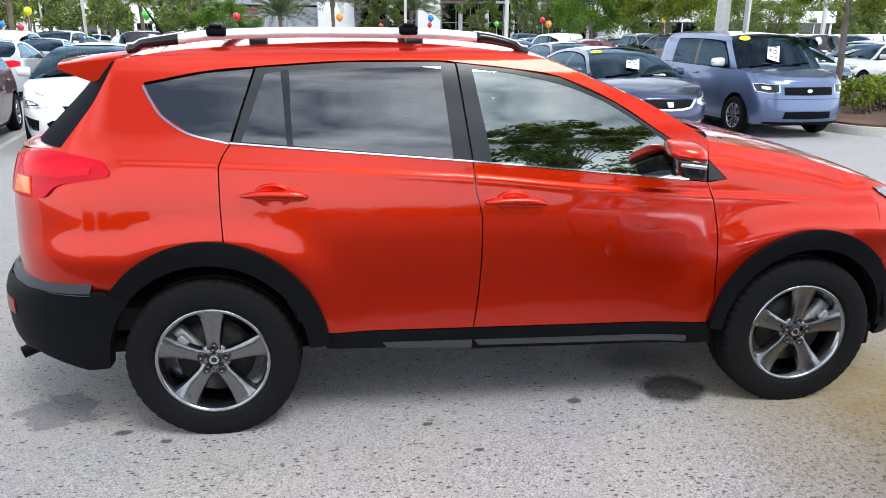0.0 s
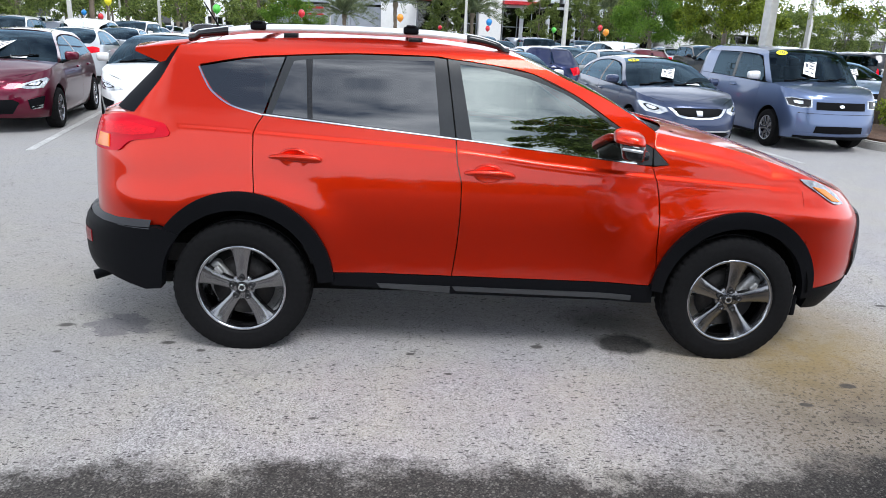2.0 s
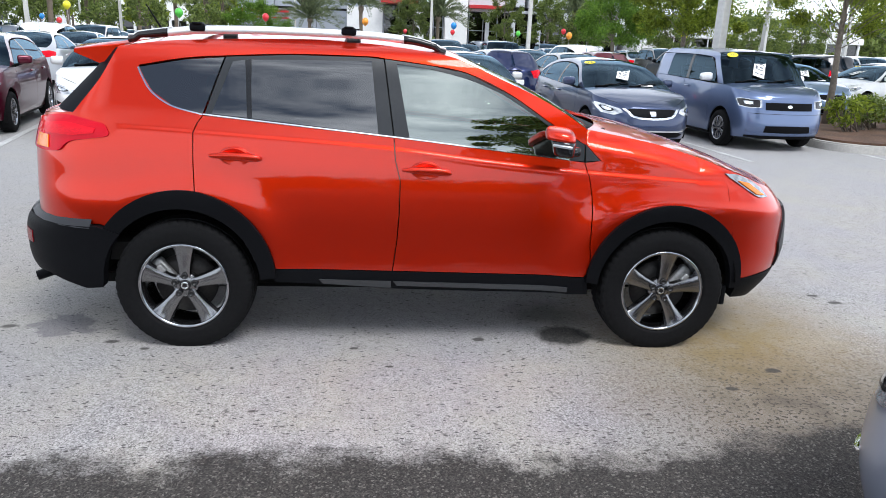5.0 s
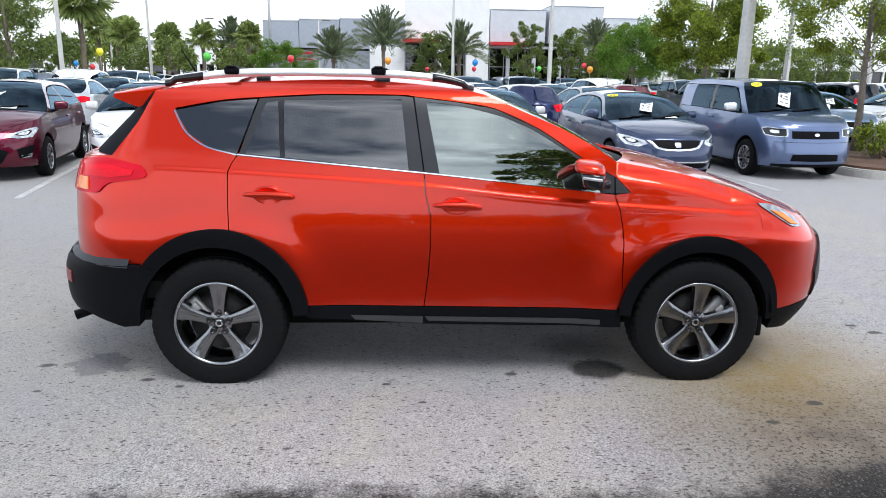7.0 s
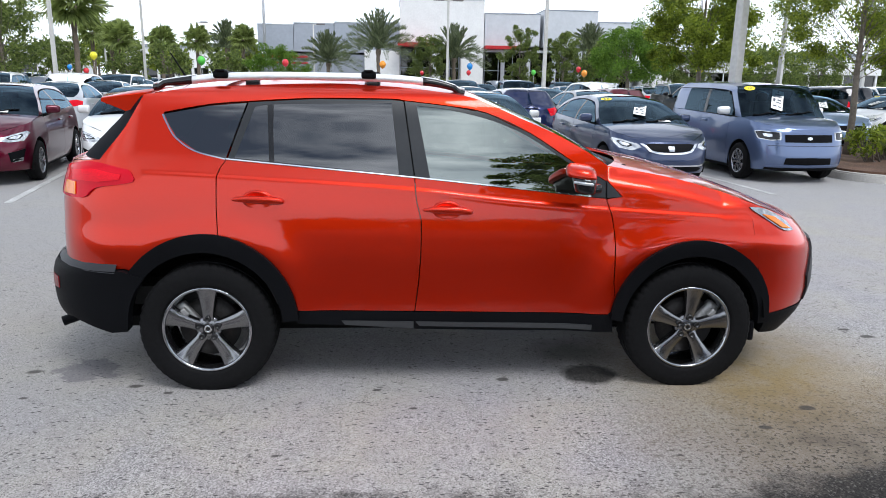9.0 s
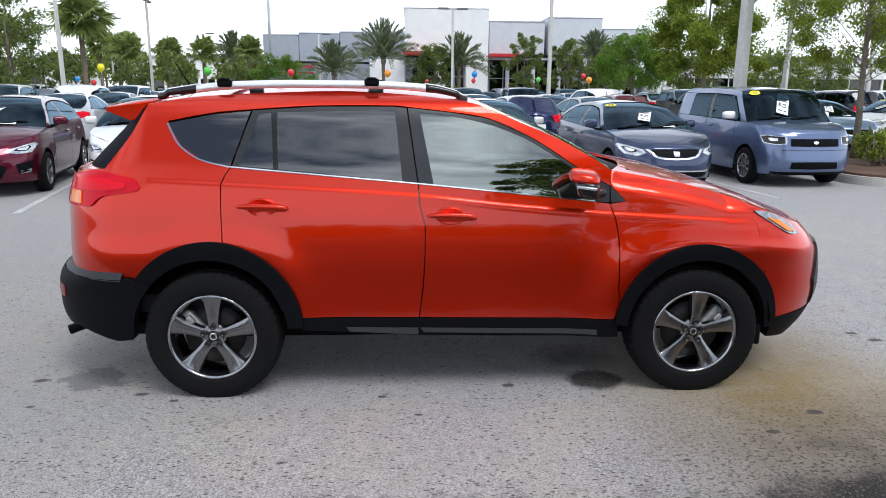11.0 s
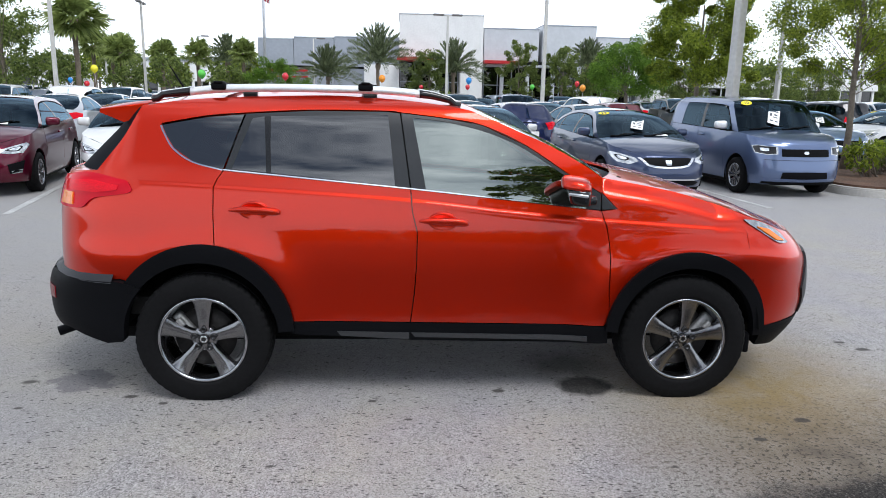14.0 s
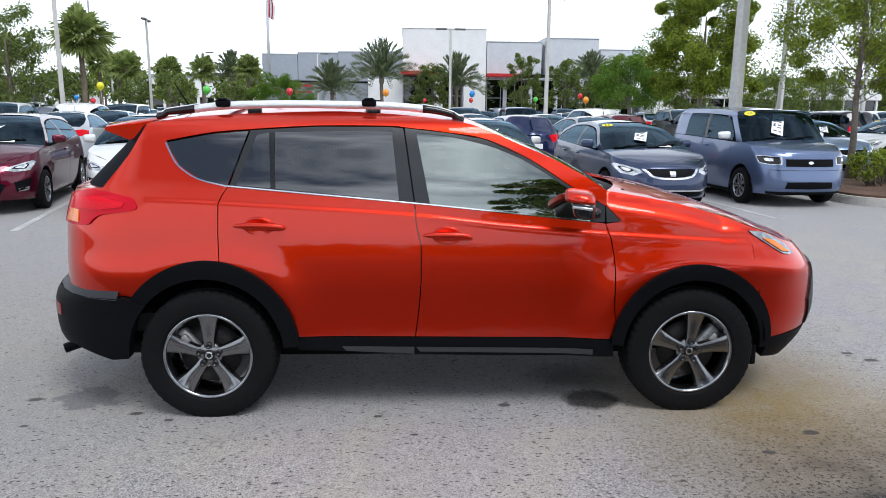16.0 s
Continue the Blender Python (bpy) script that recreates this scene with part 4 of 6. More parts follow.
for i in range(k // 3 - 1):
    for j in range(2):
        faces.append((3 * i + j, 3 * i + j + 1, 3 * i + j + 4, 3 * i + j + 3))
verts += [(x, -y, z) for x, y, z in verts]
faces += [tuple(q + k for q in f[::-1]) for f in faces]
part("bumper_ledge", make_mesh("bumper_ledge", verts, faces), ledge_black, suv)
part("tailgate", suv_skin.panel([(suv_skin.s_of(-0.872, 1.0), 1.0), (suv_skin.s_of(-0.885, 0.655), 0.655), (suv_skin.s_of_y(0, 0.655, -1), 0.655), (suv_skin.s_of_y(0, 1.235, -1), 1.235), (suv_skin.s_of(-0.80, 1.215), 1.215)], unrolled=True, both=True, name="tailgate"), red_paint, suv)
wedge = bmesh.new()
rows = []
for k in range(25):
    t = -1 + 2 * k / 24
    y, pull = 0.645 * t, 1 - abs(t) ** 4
    rows.append([wedge.verts.new((x - (0.05 * pull if i in (1, 2) else 0), y, z + 0.025 * pull)) for i, (x, z) in enumerate(((-0.29, 1.592), (-0.545, 1.558), (-0.548, 1.542), (-0.425, 1.492), (-0.33, 1.52)))])
for q, r2 in zip(rows, rows[1:]):
    for i in range(5):
        f = wedge.faces.new((q[i], q[(i + 1) % 5], r2[(i + 1) % 5], r2[i]))
        f.smooth = i in (0,)
wedge.faces.new(rows[0])
wedge.faces.new(rows[-1])
bmesh.ops.recalc_face_normals(wedge, faces=wedge.faces)
part("spoiler", wedge, red_paint, suv)
# the third, lowest box is added, unseen, to deepen the shade under the car
part("underbody", smooth_all(joined(box((1.70, 1.40, 0.16), (1.33, 0, 0.375), 0.07), box((3.9, 1.05, 0.22), (1.3, 0, 0.34), 0.04), box((2.5, 0.95, 0.16), (1.25, 0, 0.265), 0.06))), void_black, suv)
part("cabin_floor", joined(box((2.6, 1.5, 0.10), (0.8, 0, 0.50)), box((0.30, 1.45, 0.30), (2.02, 0, 0.94), 0.06)), cabin_dark, suv)
part("exhaust", tube([(-0.40, -0.50, 0.33), (-0.80, -0.56, 0.325), (-0.89, -0.60, 0.30)], 0.028, 14), black_plastic, suv)
for x in (0.075, 0.865):
    part("crossbar", smooth_all(box((0.06, 1.14, 0.022), bevel=0.009)), black_plastic, suv, m=pose(x, 0, 1.698))
part("antenna", tube([(-0.25, 0, 1.62), (-0.29, 0, 1.69), (-0.365, 0, 1.815)], [0.012, 0.006, 0.003], 8), black_plastic, suv, "short black roof antenna")
for s in (-1, 1):
    part("mud_guard", box((0.035, 0.20, 0.12), (3.045, s * 0.76, 0.315), 0.012, 2, None), black_plastic, suv)
ring = tube([(0.19 * math.cos(2 * math.pi * k / 24), 0, 0.19 * math.sin(2 * math.pi * k / 24)) for k in range(25)], 0.016, 8, False)
part("steering_wheel", joined(ring, box((0.36, 0.02, 0.07), bevel=0.008)), cabin_dark, suv, m=pose(1.80, 0.37, 1.03, 0, 0, 90) @ pose(0, 0, 0, 20, 0, 0))
suv_wheel = wheel_meshes(0.365, 0.236, 0.225)
for x in (0.0, 2.66):
    turn = 1.5 if x == 0.0 else 6.0
    add_wheel(suv, suv_wheel, (x, -0.797, 0.348), 0.232, 0.225, turn)
    add_wheel(suv, suv_wheel, (x, 0.797, 0.348), 0.232, 0.225, -turn, True)
    cal = smooth_all(joined(box((0.075, 0.06, 0.15), bevel=0.02), box((0.03, 0.07, 0.05), (0.01, -0.02, 0.02), 0.008)))
    part("caliper", cal, caliper_metal, suv, m=pose(x + (-0.115 if x == 0 else 0.115), -0.822, 0.342 + 0.075, 0, -40 if x == 0 else 40, 0))


# ---- the dealership building ----
panel_grey = material("grey_metal_panel", (0.36, 0.39, 0.44), 0.45, 0.2, vary=0.06, grain=4)
panel_pale = material("pale_metal_panel", (0.58, 0.60, 0.63), 0.45, 0.2, vary=0.05, grain=4)
wall_white = material("white_render", (0.80, 0.80, 0.79), 0.7, vary=0.05, grain=6)
band_red = material("red_fascia", (0.50, 0.02, 0.025), 0.4, vary=0.08, grain=5)
shop_glass = glazing("shop_glass", (0.10, 0.11, 0.12), 0.02, 1.6)
frame_dark = material("dark_frames", (0.04, 0.042, 0.045), 0.5, vary=0.15, grain=10)
BY = 75.0
hall = thing("dealership_building", pose(0, BY, 0), "grey and white panelled showroom with red fascia bands", "building")


def block(name, x0, x1, z0, z1, depth, mat, y=0.0, bevel=0.02):
    return part(name, box((x1 - x0, depth, z1 - z0), ((x0 + x1) / 2, y + depth / 2, (z0 + z1) / 2), bevel), mat, hall)


block("core_wall", -13.2, 27.0, 0, 6.0, 18, frame_dark, 1.2)
for x0, x1, top, mat in ((-13.75, -10.05, 7.0, panel_grey), (-10.0, -5.80, 7.2, panel_grey), (-5.75, -1.05, 7.35, panel_grey), (-1.0, 1.1, 7.4, panel_grey)):
    block("wall_panel", x0, x1, 4.35, top, 3, mat)
    block("wall_panel", x0, x1, 1.9, 4.15, 3, panel_grey, 0.25)
    block("parapet_cap", x0 - 0.02, x1 + 0.02, top, top + 0.12, 3.1, panel_pale, -0.05)
block("red_band", -13.7, -8.6, 3.72, 3.95, 0.3, band_red, -0.03)
block("red_band", -13.7, -8.6, 3.10, 3.25, 0.3, band_red, -0.03)
block("tower_wall", 1.1, 9.95, 5.4, 9.75, 9, wall_white, -1.0)
block("tower_wall", 7.6, 9.95, 0.0, 5.4, 2.5, wall_white, -1.0)
block("tower_wall", -2.6, 1.1, 0.0, 4.6, 2.5, wall_white, -0.6)
block("tower_wall", 4.5, 5.4, 0.0, 5.4, 2.5, wall_white, -0.9)
block("entrance_canopy", 0.9, 4.6, 5.05, 5.40, 3.4, band_red, -2.4)
block("parapet_cap", 1.05, 10.0, 9.75, 9.85, 9.1, panel_pale, -1.05)
for x0, x1, top in ((10.1, 16.0, 8.55), (16.4, 22.2, 9.0), (22.4, 27.4, 7.9)):
    block("wall_panel", x0, x1, 5.3, top, 6, panel_pale, -0.4)
    block("parapet_cap", x0 - 0.02, x1 + 0.02, top, top + 0.12, 6.1, panel_grey, -0.45)
block("red_band", 10.1, 14.6, 4.95, 5.28, 3.0, band_red, -1.6)
block("soffit", 10.1, 27.4, 4.7, 4.94, 6, panel_pale, 0.0)
for x in (12.2, 15.0, 17.8, 20.6, 23.4, 26.2):
    block("column", x - 0.2, x + 0.2, 0, 4.7, 0.4, panel_pale, 0.0)
for x0, x1, z1 in ((1.2, 4.4, 4.9), (5.5, 7.5, 4.9), (10.3, 14.9, 4.6), (15.2, 20.4, 4.6), (20.9, 26.8, 4.6), (-13.0, -8.0, 1.8), (-7.5, -3.0, 3.6)):
    win = block("window", x0, x1, 0.2, z1, 0.06, shop_glass, 0.95)
    n = max(2, int((x1 - x0) / 1.3))
    for k in range(n + 1):
        xx = x0 + (x1 - x0) * k / n
        part("window_bar", box((0.08, 0.12, z1 - 0.2), (xx, 0.90, (z1 + 0.2) / 2)), panel_grey, win)
    part("window_bar", box((x1 - x0, 0.10, 0.08), ((x0 + x1) / 2, 0.91, z1 * 0.6)), panel_grey, win)
block("annex_wall", 27.4, 52, 2.9, 4.1, 8, wall_white, -4)
block("annex_wall", 27.4, 29.5, 0, 2.9, 8, wall_white, -4)
for k in range(6):
    win = block("window", 29.6 + 3.7 * k, 33.1 + 3.7 * k, 0.3, 2.85, 0.06, shop_glass, -3.6)
    part("window_bar", box((3.5, 0.1, 0.08), (31.35 + 3.7 * k, -3.62, 1.5)), wall_white, win)
    part("window_bar", box((0.1, 0.12, 2.6), (31.35 + 3.7 * k, -3.63, 1.55)), wall_white, win)
    block("column", 33.1 + 3.7 * k, 33.3 + 3.7 * k, 0, 2.9, 0.4, wall_white, -3.8)
# low pale buildings far off to one side
for x0, x1, y, h in ((-75, -48, 110, 5.0), (-44, -26, 125, 6.0), (45, 85, 120, 6.5)):
    far = thing("far_building", pose((x0 + x1) / 2, y, 0), "low pale commercial building far behind the lot", "building", "far buildings")
    part("wall", box((x1 - x0, 15, h), (0, 0, h / 2), 0.05), wall_white, far)
    part("roof", box((x1 - x0 + 0.6, 15.6, 0.5), (0, 0, h + 0.25), 0.05), panel_grey, far)
    for k in range(6):
        part("window", box(((x1 - x0) / 8, 0.12, 1.8), (-(x1 - x0) / 2 + (k + 0.8) * (x1 - x0) / 6.6, -7.52, 2.0)), shop_glass, far)

# ---- poles, lamps, flag, balloons ----
pole_pale = material("painted_pole", (0.55, 0.54, 0.51), 0.6, vary=0.12, grain=12, bump=0.05)
pole_steel = material("steel_pole", (0.50, 0.51, 0.53), 0.4, 0.5, vary=0.1, grain=12)
lamp_dark = material("lamp_head", (0.16, 0.15, 0.15), 0.5, vary=0.1, grain=10)


def lamp_pole(x, y, h, r=0.10, arms=2, turn=0.0, mat=pole_pale, base=0.0):
    root = thing("street_lamp", pose(x, y, 0, 0, 0, turn), "tall pale lot lamp pole with flat lamp heads" if arms else "tall pale concrete lamp pole with square faces", "street lamp", "lot lamps")
    if base:
        part("base", lathe([(0.0, base), (0.26, base), (0.30, base - 0.05), (0.30, 0)], 20, "z"), concrete, root)
    if r > 0.105:
        shaft = box((r * 1.9, r * 1.9, h), (0, 0, h / 2), 0.02)
        for v in shaft.verts:
            k = 1 - 0.25 * v.co.z / h
            v.co.x, v.co.y = v.co.x * k, v.co.y * k
        part("pole", shaft, mat, root)
    else:
        part("pole", tube([(0, 0, 0), (0, 0, h * 0.5), (0, 0, h)], [r, r * 0.85, r * 0.65], 12), mat, root)
    for k in range(arms):
        s = 1 if k % 2 == 0 else -1
        part("arm", tube([(0, 0, h - 0.05), (s * 0.35, 0, h + 0.02)], 0.04, 8), mat, root)
        part("lamp_head", box((0.85, 0.36, 0.14), (s * 0.75, 0, h + 0.04), 0.04), lamp_dark, root)
    return root


lamp_pole(8.69, 12.6, 9.5, 0.118, 2, 20, pole_pale, 0.75)
lamp_pole(-16.05, 34, 9.6, 0.106, 2, 10)
lamp_pole(-18.75, 55, 8.05, 0.107, 2, 98)
lamp_pole(4.9, 55, 7.75, 0.107, 2, 5)
lamp_pole(10.75, 45, 8.75, 0.13, 2, 8)
lamp_pole(-21.2, 80, 7.4, 0.12, 1, 0)
lamp_pole(-7.6, 72, 6.9, 0.10, 1, 0)
lamp_pole(24.5, 92, 10.0, 0.12, 2, 0)
lamp_pole(20.1, 32, 9.5, 0.12, 2, 30)
lamp_pole(-27.5, 70, 8.0, 0.10, 2, 0)
lamp_pole(31.0, 42, 9.0, 0.12, 2, 0)
mast = thing("flagpole", pose(-10.35, 60, 0), "tall white flagpole with a limp red and white flag", "flagpole")
part("pole", tube([(0, 0, 0), (0, 0, 7), (0, 0, 14)], [0.14, 0.12, 0.08], 12), pole_steel, mast)
cloth = bmesh.new()
rows = []
for i in range(15):
    rows.append([cloth.verts.new((0.12 + 0.55 * j / 8 * (0.8 + 0.2 * math.sin(i * 0.7)), 0.10 * math.sin(j * 1.4 + i * 0.3), 13.6 - 4.6 * i / 14 - 0.03 * j)) for j in range(9)])
for a, b2 in zip(rows, rows[1:]):
    for j in range(8):
        f = cloth.faces.new((a[j], a[j + 1], b2[j + 1], b2[j]))
        f.material_index, f.smooth = (j // 2) % 2, True
flag = part("flag", cloth, material("flag_red", (0.42, 0.03, 0.05), 0.8, vary=0.1, grain=8), mast)
flag.data.materials.append(material("flag_white", (0.72, 0.72, 0.72), 0.8, vary=0.05, grain=8))
wire = thing("radio_mast", pose(-62, 150, 0), "thin lattice radio mast far away", "mast")
part("pole", tube([(0, 0, 0), (0, 0, 30), (0, 0, 36)], [0.22, 0.16, 0.05], 6), pole_steel, wire)
balloon_colours = {"yellow": (0.85, 0.78, 0.02), "green": (0.10, 0.55, 0.06), "red": (0.65, 0.02, 0.03), "orange": (0.85, 0.30, 0.02), "blue": (0.02, 0.25, 0.65)}
latex = {k: material(k + "_latex", c, 0.25, coat=0.4, vary=0.08, grain=5) for k, c in balloon_colours.items()}
string_white = material("string", (0.7, 0.7, 0.7), 0.7)


def balloon(x, y, z, colour, d=0.42):
    root = thing("balloon", pose(x, y, z), f"shiny {colour} party balloon floating on a string", "balloon", "party balloons")
    part("skin", lathe([(0.0, 0.56 * d), (0.20 * d, 0.53 * d), (0.38 * d, 0.36 * d), (0.49 * d, 0.10 * d), (0.46 * d, -0.14 * d), (0.30 * d, -0.40 * d), (0.10 * d, -0.55 * d), (0.03 * d, -0.60 * d), (0.06 * d, -0.65 * d)], 20, "z"), latex[colour], root)
    part("string", tube([(0, 0, -0.6 * d), (0.05, 0.02, -z * 0.6 + 0.4), (0.0, 0.0, -z + 0.02)], 0.006, 4), string_white, root)


for bx, by, bz, bc, bd in ((-16.56, 40.0, 2.70, "yellow", 0.42), (-10.99, 42.0, 2.58, "green", 0.50), (-5.93, 42.0, 2.54, "red", 0.42), (0.02, 42.0, 2.54, "orange", 0.42), (5.25, 40.0, 2.49, "blue", 0.36), (5.19, 40.0, 2.12, "red", 0.28), (11.69, 38.0, 2.18, "orange", 0.36), (11.59, 39.0, 2.42, "red", 0.30), (17.63, 36.0, 2.47, "yellow", 0.40), (-17.10, 38.0, 2.02, "blue", 0.28), (-16.22, 38.0, 1.84, "red", 0.30), (2.46, 42.0, 2.08, "red", 0.25), (9.11, 40.0, 2.20, "green", 0.30)):
    balloon(bx, by, bz, bc, bd)


# ---- the other parked cars ----
def lot_car(kind, label, colour, m, spec, group="parked cars"):
    """A car with painted panels, glass, lamps, grille and wheels. Rear axle at the origin, nose to +x."""
    car = thing(kind, m, label, "car", group)
    H, hw, wb, nose, tail, sill = spec["height"], spec["half"], spec["base"], spec["nose"], spec["tail"], 0.22
    outer, belt_z, hood, deck = spec["outer"], knots(*spec["belt"]), spec["hood"], spec["deck"]
    zh, zd = hood[-1][1], deck[-1][1]
    zb = float(belt_z(1.2))
    boxy = spec.get("boxy", 0.0)
    skin = Skin(
        knots((0.10, 0.86 * hw), (0.22, 0.94 * hw), (0.42, 0.985 * hw), (0.62, hw), (0.78, 0.99 * hw), (zb, 0.945 * hw), (zb + 0.12, (0.89 + 0.03 * boxy) * hw), (H - 0.12, (0.72 + 0.12 * boxy) * hw), (H - 0.05, (0.64 + 0.13 * boxy) * hw), (H, (0.50 + 0.16 * boxy) * hw)),
        knots((0.12, nose - 0.22), (0.24, nose - 0.05), (0.40, nose), (0.58, nose - 0.02), (zh, nose - 0.10), (zh + 0.16, nose - 0.34), (zh + 0.4, nose - 0.6)),
        knots((0.12, tail + 0.16), (0.28, tail + 0.03), (0.50, tail), (zd - 0.12, tail + 0.03), (zd, tail + 0.07), (zd + 0.3, tail + 0.12 + spec.get("slant", 0.35)), (H, tail + 0.35 + spec.get("slant", 0.35))),
        wb + 0.12, -0.12, spec.get("power", 2.6), 0.015, 1.25)
    r = spec["wheel"]
    ra, fa = (0.0, r + 0.01, r + 0.055), (wb, r + 0.01, r + 0.055)
    a_edge = math.degrees(math.asin((sill - ra[1]) / ra[2]))
    S, Y = skin.s_of, skin.s_of_y

    def un(line):
        return [(S(x, z), z) for x, z in line]

    def put(name, outline, mat, parent=car, label="", both=False, sides=(False, True), **k):
        made = []
        for side in ((None,) if both else sides):
            made.append(part(name, skin.panel(outline, mirror=bool(side), both=both, unrolled=True, name=name, step=k.get("step", 0.06), **{q: v for q, v in k.items() if q != "step"}), mat, parent, label))
        return made

    xb, xa, xc = spec["doors"]
    gap = 0.003
    fender = un([(xa + gap, sill), ]) + un(arc(*fa, 180 - a_edge, a_edge, 22)) + [(Y(0.0, 0.24), 0.24), (Y(0.0, zh), zh)] + un(hood[::-1]) + un([(xa + gap, float(belt_z(xa)))])
    put("front_body", fender, any_paint, both=True)
    put("front_door", un([(xb + gap, sill), (xa - gap, sill), (xa - gap, float(belt_z(xa))), ((xa + xb) / 2, float(belt_z((xa + xb) / 2))), (xb + gap, float(belt_z(xb)))]), any_paint)
    rear_low = [q for q in arc(*ra, a_edge, 100, 12) if q[0] > xc] if xc < ra[2] else [(xc + gap, sill)]
    put("rear_door", un([(xb - gap, sill)] + [(rear_low[0][0], sill)] + rear_low + [(xc + gap, rear_low[-1][1] + 0.02), (xc + gap, float(belt_z(xc))), (xb - gap, float(belt_z(xb)))]), any_paint)
    rear_arch = [q for q in arc(*ra, 180 - a_edge, a_edge, 26) if q[0] < xc - gap]
    put("rear_body", [(Y(0.0, 0.30, -1), 0.30)] + un(rear_arch) + un([(xc - gap, rear_arch[-1][1]), (xc - gap, float(belt_z(xc)))]) + un([(deck[0][0], deck[0][1])] + deck[1:]) + [(Y(0.0, zd, -1), zd)], any_paint, both=True)
    put("skirt", un([(xc, sill - 0.012), (xa, sill - 0.012), (xa, sill - 0.06), (xc, sill - 0.06)]) if xc > ra[2] else un([(ra[2], sill - 0.012), (wb - fa[2], sill - 0.012), (wb - fa[2], sill - 0.06), (ra[2], sill - 0.06)]), black_plastic, off=-0.01)
    # cabin
    dlo = spec["dlo"]
    put("roof_side", un(bend(dlo, 3)) + un(bend(outer, 3)[::-1]), any_paint)
    for n, w in zip(("front_window", "rear_window", "quarter_window"), spec["windows"]):
        put(n, un(w), dark_glass, off=-0.004, skirt=0.0)
    for w in spec.get("posts", ()):
        put("roof_post", un(w), any_paint)
    for w in spec["pillars"]:
        put("pillar", un(w), gloss_black, off=-0.002)
    edge = lambda line: [tuple(skin.at(np.array(S(x, z)), np.array(z))) for x, z in line]
    i0, i1 = spec["roof_span"]
    roof_z = bend(outer, 3)
    part("roof", bridge(edge(roof_z[i0 * 3:i1 * 3 + 1]), 12, 0.04, 0.0, "roof", 2.4), any_paint, car)
    part("windscreen", bridge(edge(roof_z[:i0 * 3 + 1]), 12, 0.02, spec.get("screen", 0.16), "windscreen", 2.4), dark_glass, car)
    part("rear_screen", bridge(edge(roof_z[i1 * 3:]), 12, 0.02, -0.14, "rear_screen", 2.4), dark_glass, car)
    h3 = edge(bend(hood, 3))
    part("hood", bridge(h3 + [(h3[-1][0], h3[-1][1], h3[-1][2] - 0.05)], 16, (0.045, 0.0), (0.16, nose - 0.10 - hood[-1][0]), "hood", spec.get("power", 2.6)), any_paint, car)
    part("boot_lid", bridge(edge(deck), 12, 0.02, -0.05, "boot_lid", 2.6), any_paint, car)
    part("cabin", joined(box((2.3, 1.35, 0.1), (1.1, 0, zb - 0.22)), box((0.5, 1.35, 0.14), (wb - 0.65, 0, zb - 0.05), 0.05), *(box((0.14, 0.46, 0.5), (x, y, zb - 0.02), 0.05) for x in (1.15, 0.35) for y in (-0.36, 0.36)), *(box((0.10, 0.24, 0.16), (x - 0.03, y, zb + 0.30), 0.04) for x in (1.15, 0.35) for y in (-0.36, 0.36))), cabin_dark, car)
    part("underbody", joined(box((wb + 1.3, 1.0, 0.2), (wb / 2, 0, 0.30), 0.03), box((wb - 2 * ra[2], hw * 1.8, 0.16), (wb / 2, 0, 0.27), 0.03)), void_black, car)
    for s in (-1, 1):
        for cx in (0.0, wb):
            b = bmesh.new()
            rim_in = [b.verts.new((cx + (ra[2] + 0.01) * math.cos(radians(q)), s * (hw - 0.32), ra[1] + (ra[2] + 0.01) * math.sin(radians(q)))) for q in range(-20, 201, 20)]
            rim_out = [b.verts.new((v.co.x, s * (hw - 0.02), v.co.z)) for v in rim_in]
            b.faces.new(rim_in)
            for i in range(len(rim_in) - 1):
                b.faces.new((rim_in[i], rim_in[i + 1], rim_out[i + 1], rim_out[i]))
            part("wheel_housing", b, void_black, car)
        b = box((0.12, 0.21, 0.14), bevel=0.045, segments=4)
        for v in b.verts:
            v.co.x -= 0.25 * s * v.co.y
            v.co.z *= 1 - 0.8 * s * v.co.y
        part("mirror", smooth_all(b), spec.get("mirror_cap", any_paint), car, m=pose(spec["mirror"], s * (hw + 0.08), zb + 0.08))
        for x in (xb + 0.18, xc + 0.25):
            y = -float(skin.at(np.array(x), np.array(zb - 0.13))[1])
            part("door_handle", smooth_all(box((0.19, 0.035, 0.035), bevel=0.012)), spec.get("handle", any_paint), car, m=pose(x, s * (y + 0.012), zb - 0.13))
        # lamps follow the skin
    for pts in spec["head"]:
        for h in put("headlamp", [(Y(y, z), z) if y < 5 else (S(y - 10, z), z) for y, z in pts], lens_white, off=0.006, step=0.03):
            run = [(Y(y, z), z) if y < 5 else (S(y - 10, z), z) for y, z in pts]
            cs, cz = sum(q[0] for q in run) / len(run), sum(q[1] for q in run) / len(run)
            for nm, f, mat, off in (("lamp_bezel", spec.get("bezel", 0.50), gloss_black, 0.010), ("lamp_reflector", 0.34, chrome, 0.013)):
                part(nm, skin.panel([(cs + (a - cs) * f, cz + (c - cz) * f) for a, c in run], mirror=(sum(v.co.y for v in h.data.vertices) > 0), unrolled=True, name=nm, off=off, step=0.03), mat, h)
    for pts in spec["rear_lamp"]:
        put("tail_lamp", [(Y(y, z, -1), z) if y < 5 else (S(y - 10, z), z) for y, z in pts], lens_red, off=0.006, step=0.04)
    for name, mat, pts in spec["front"]:
        put(name, [(Y(y, z), z) for y, z in pts], mat, both=True, off=0.008 if mat is not chrome else 0.014, step=0.03, skirt=0.012)
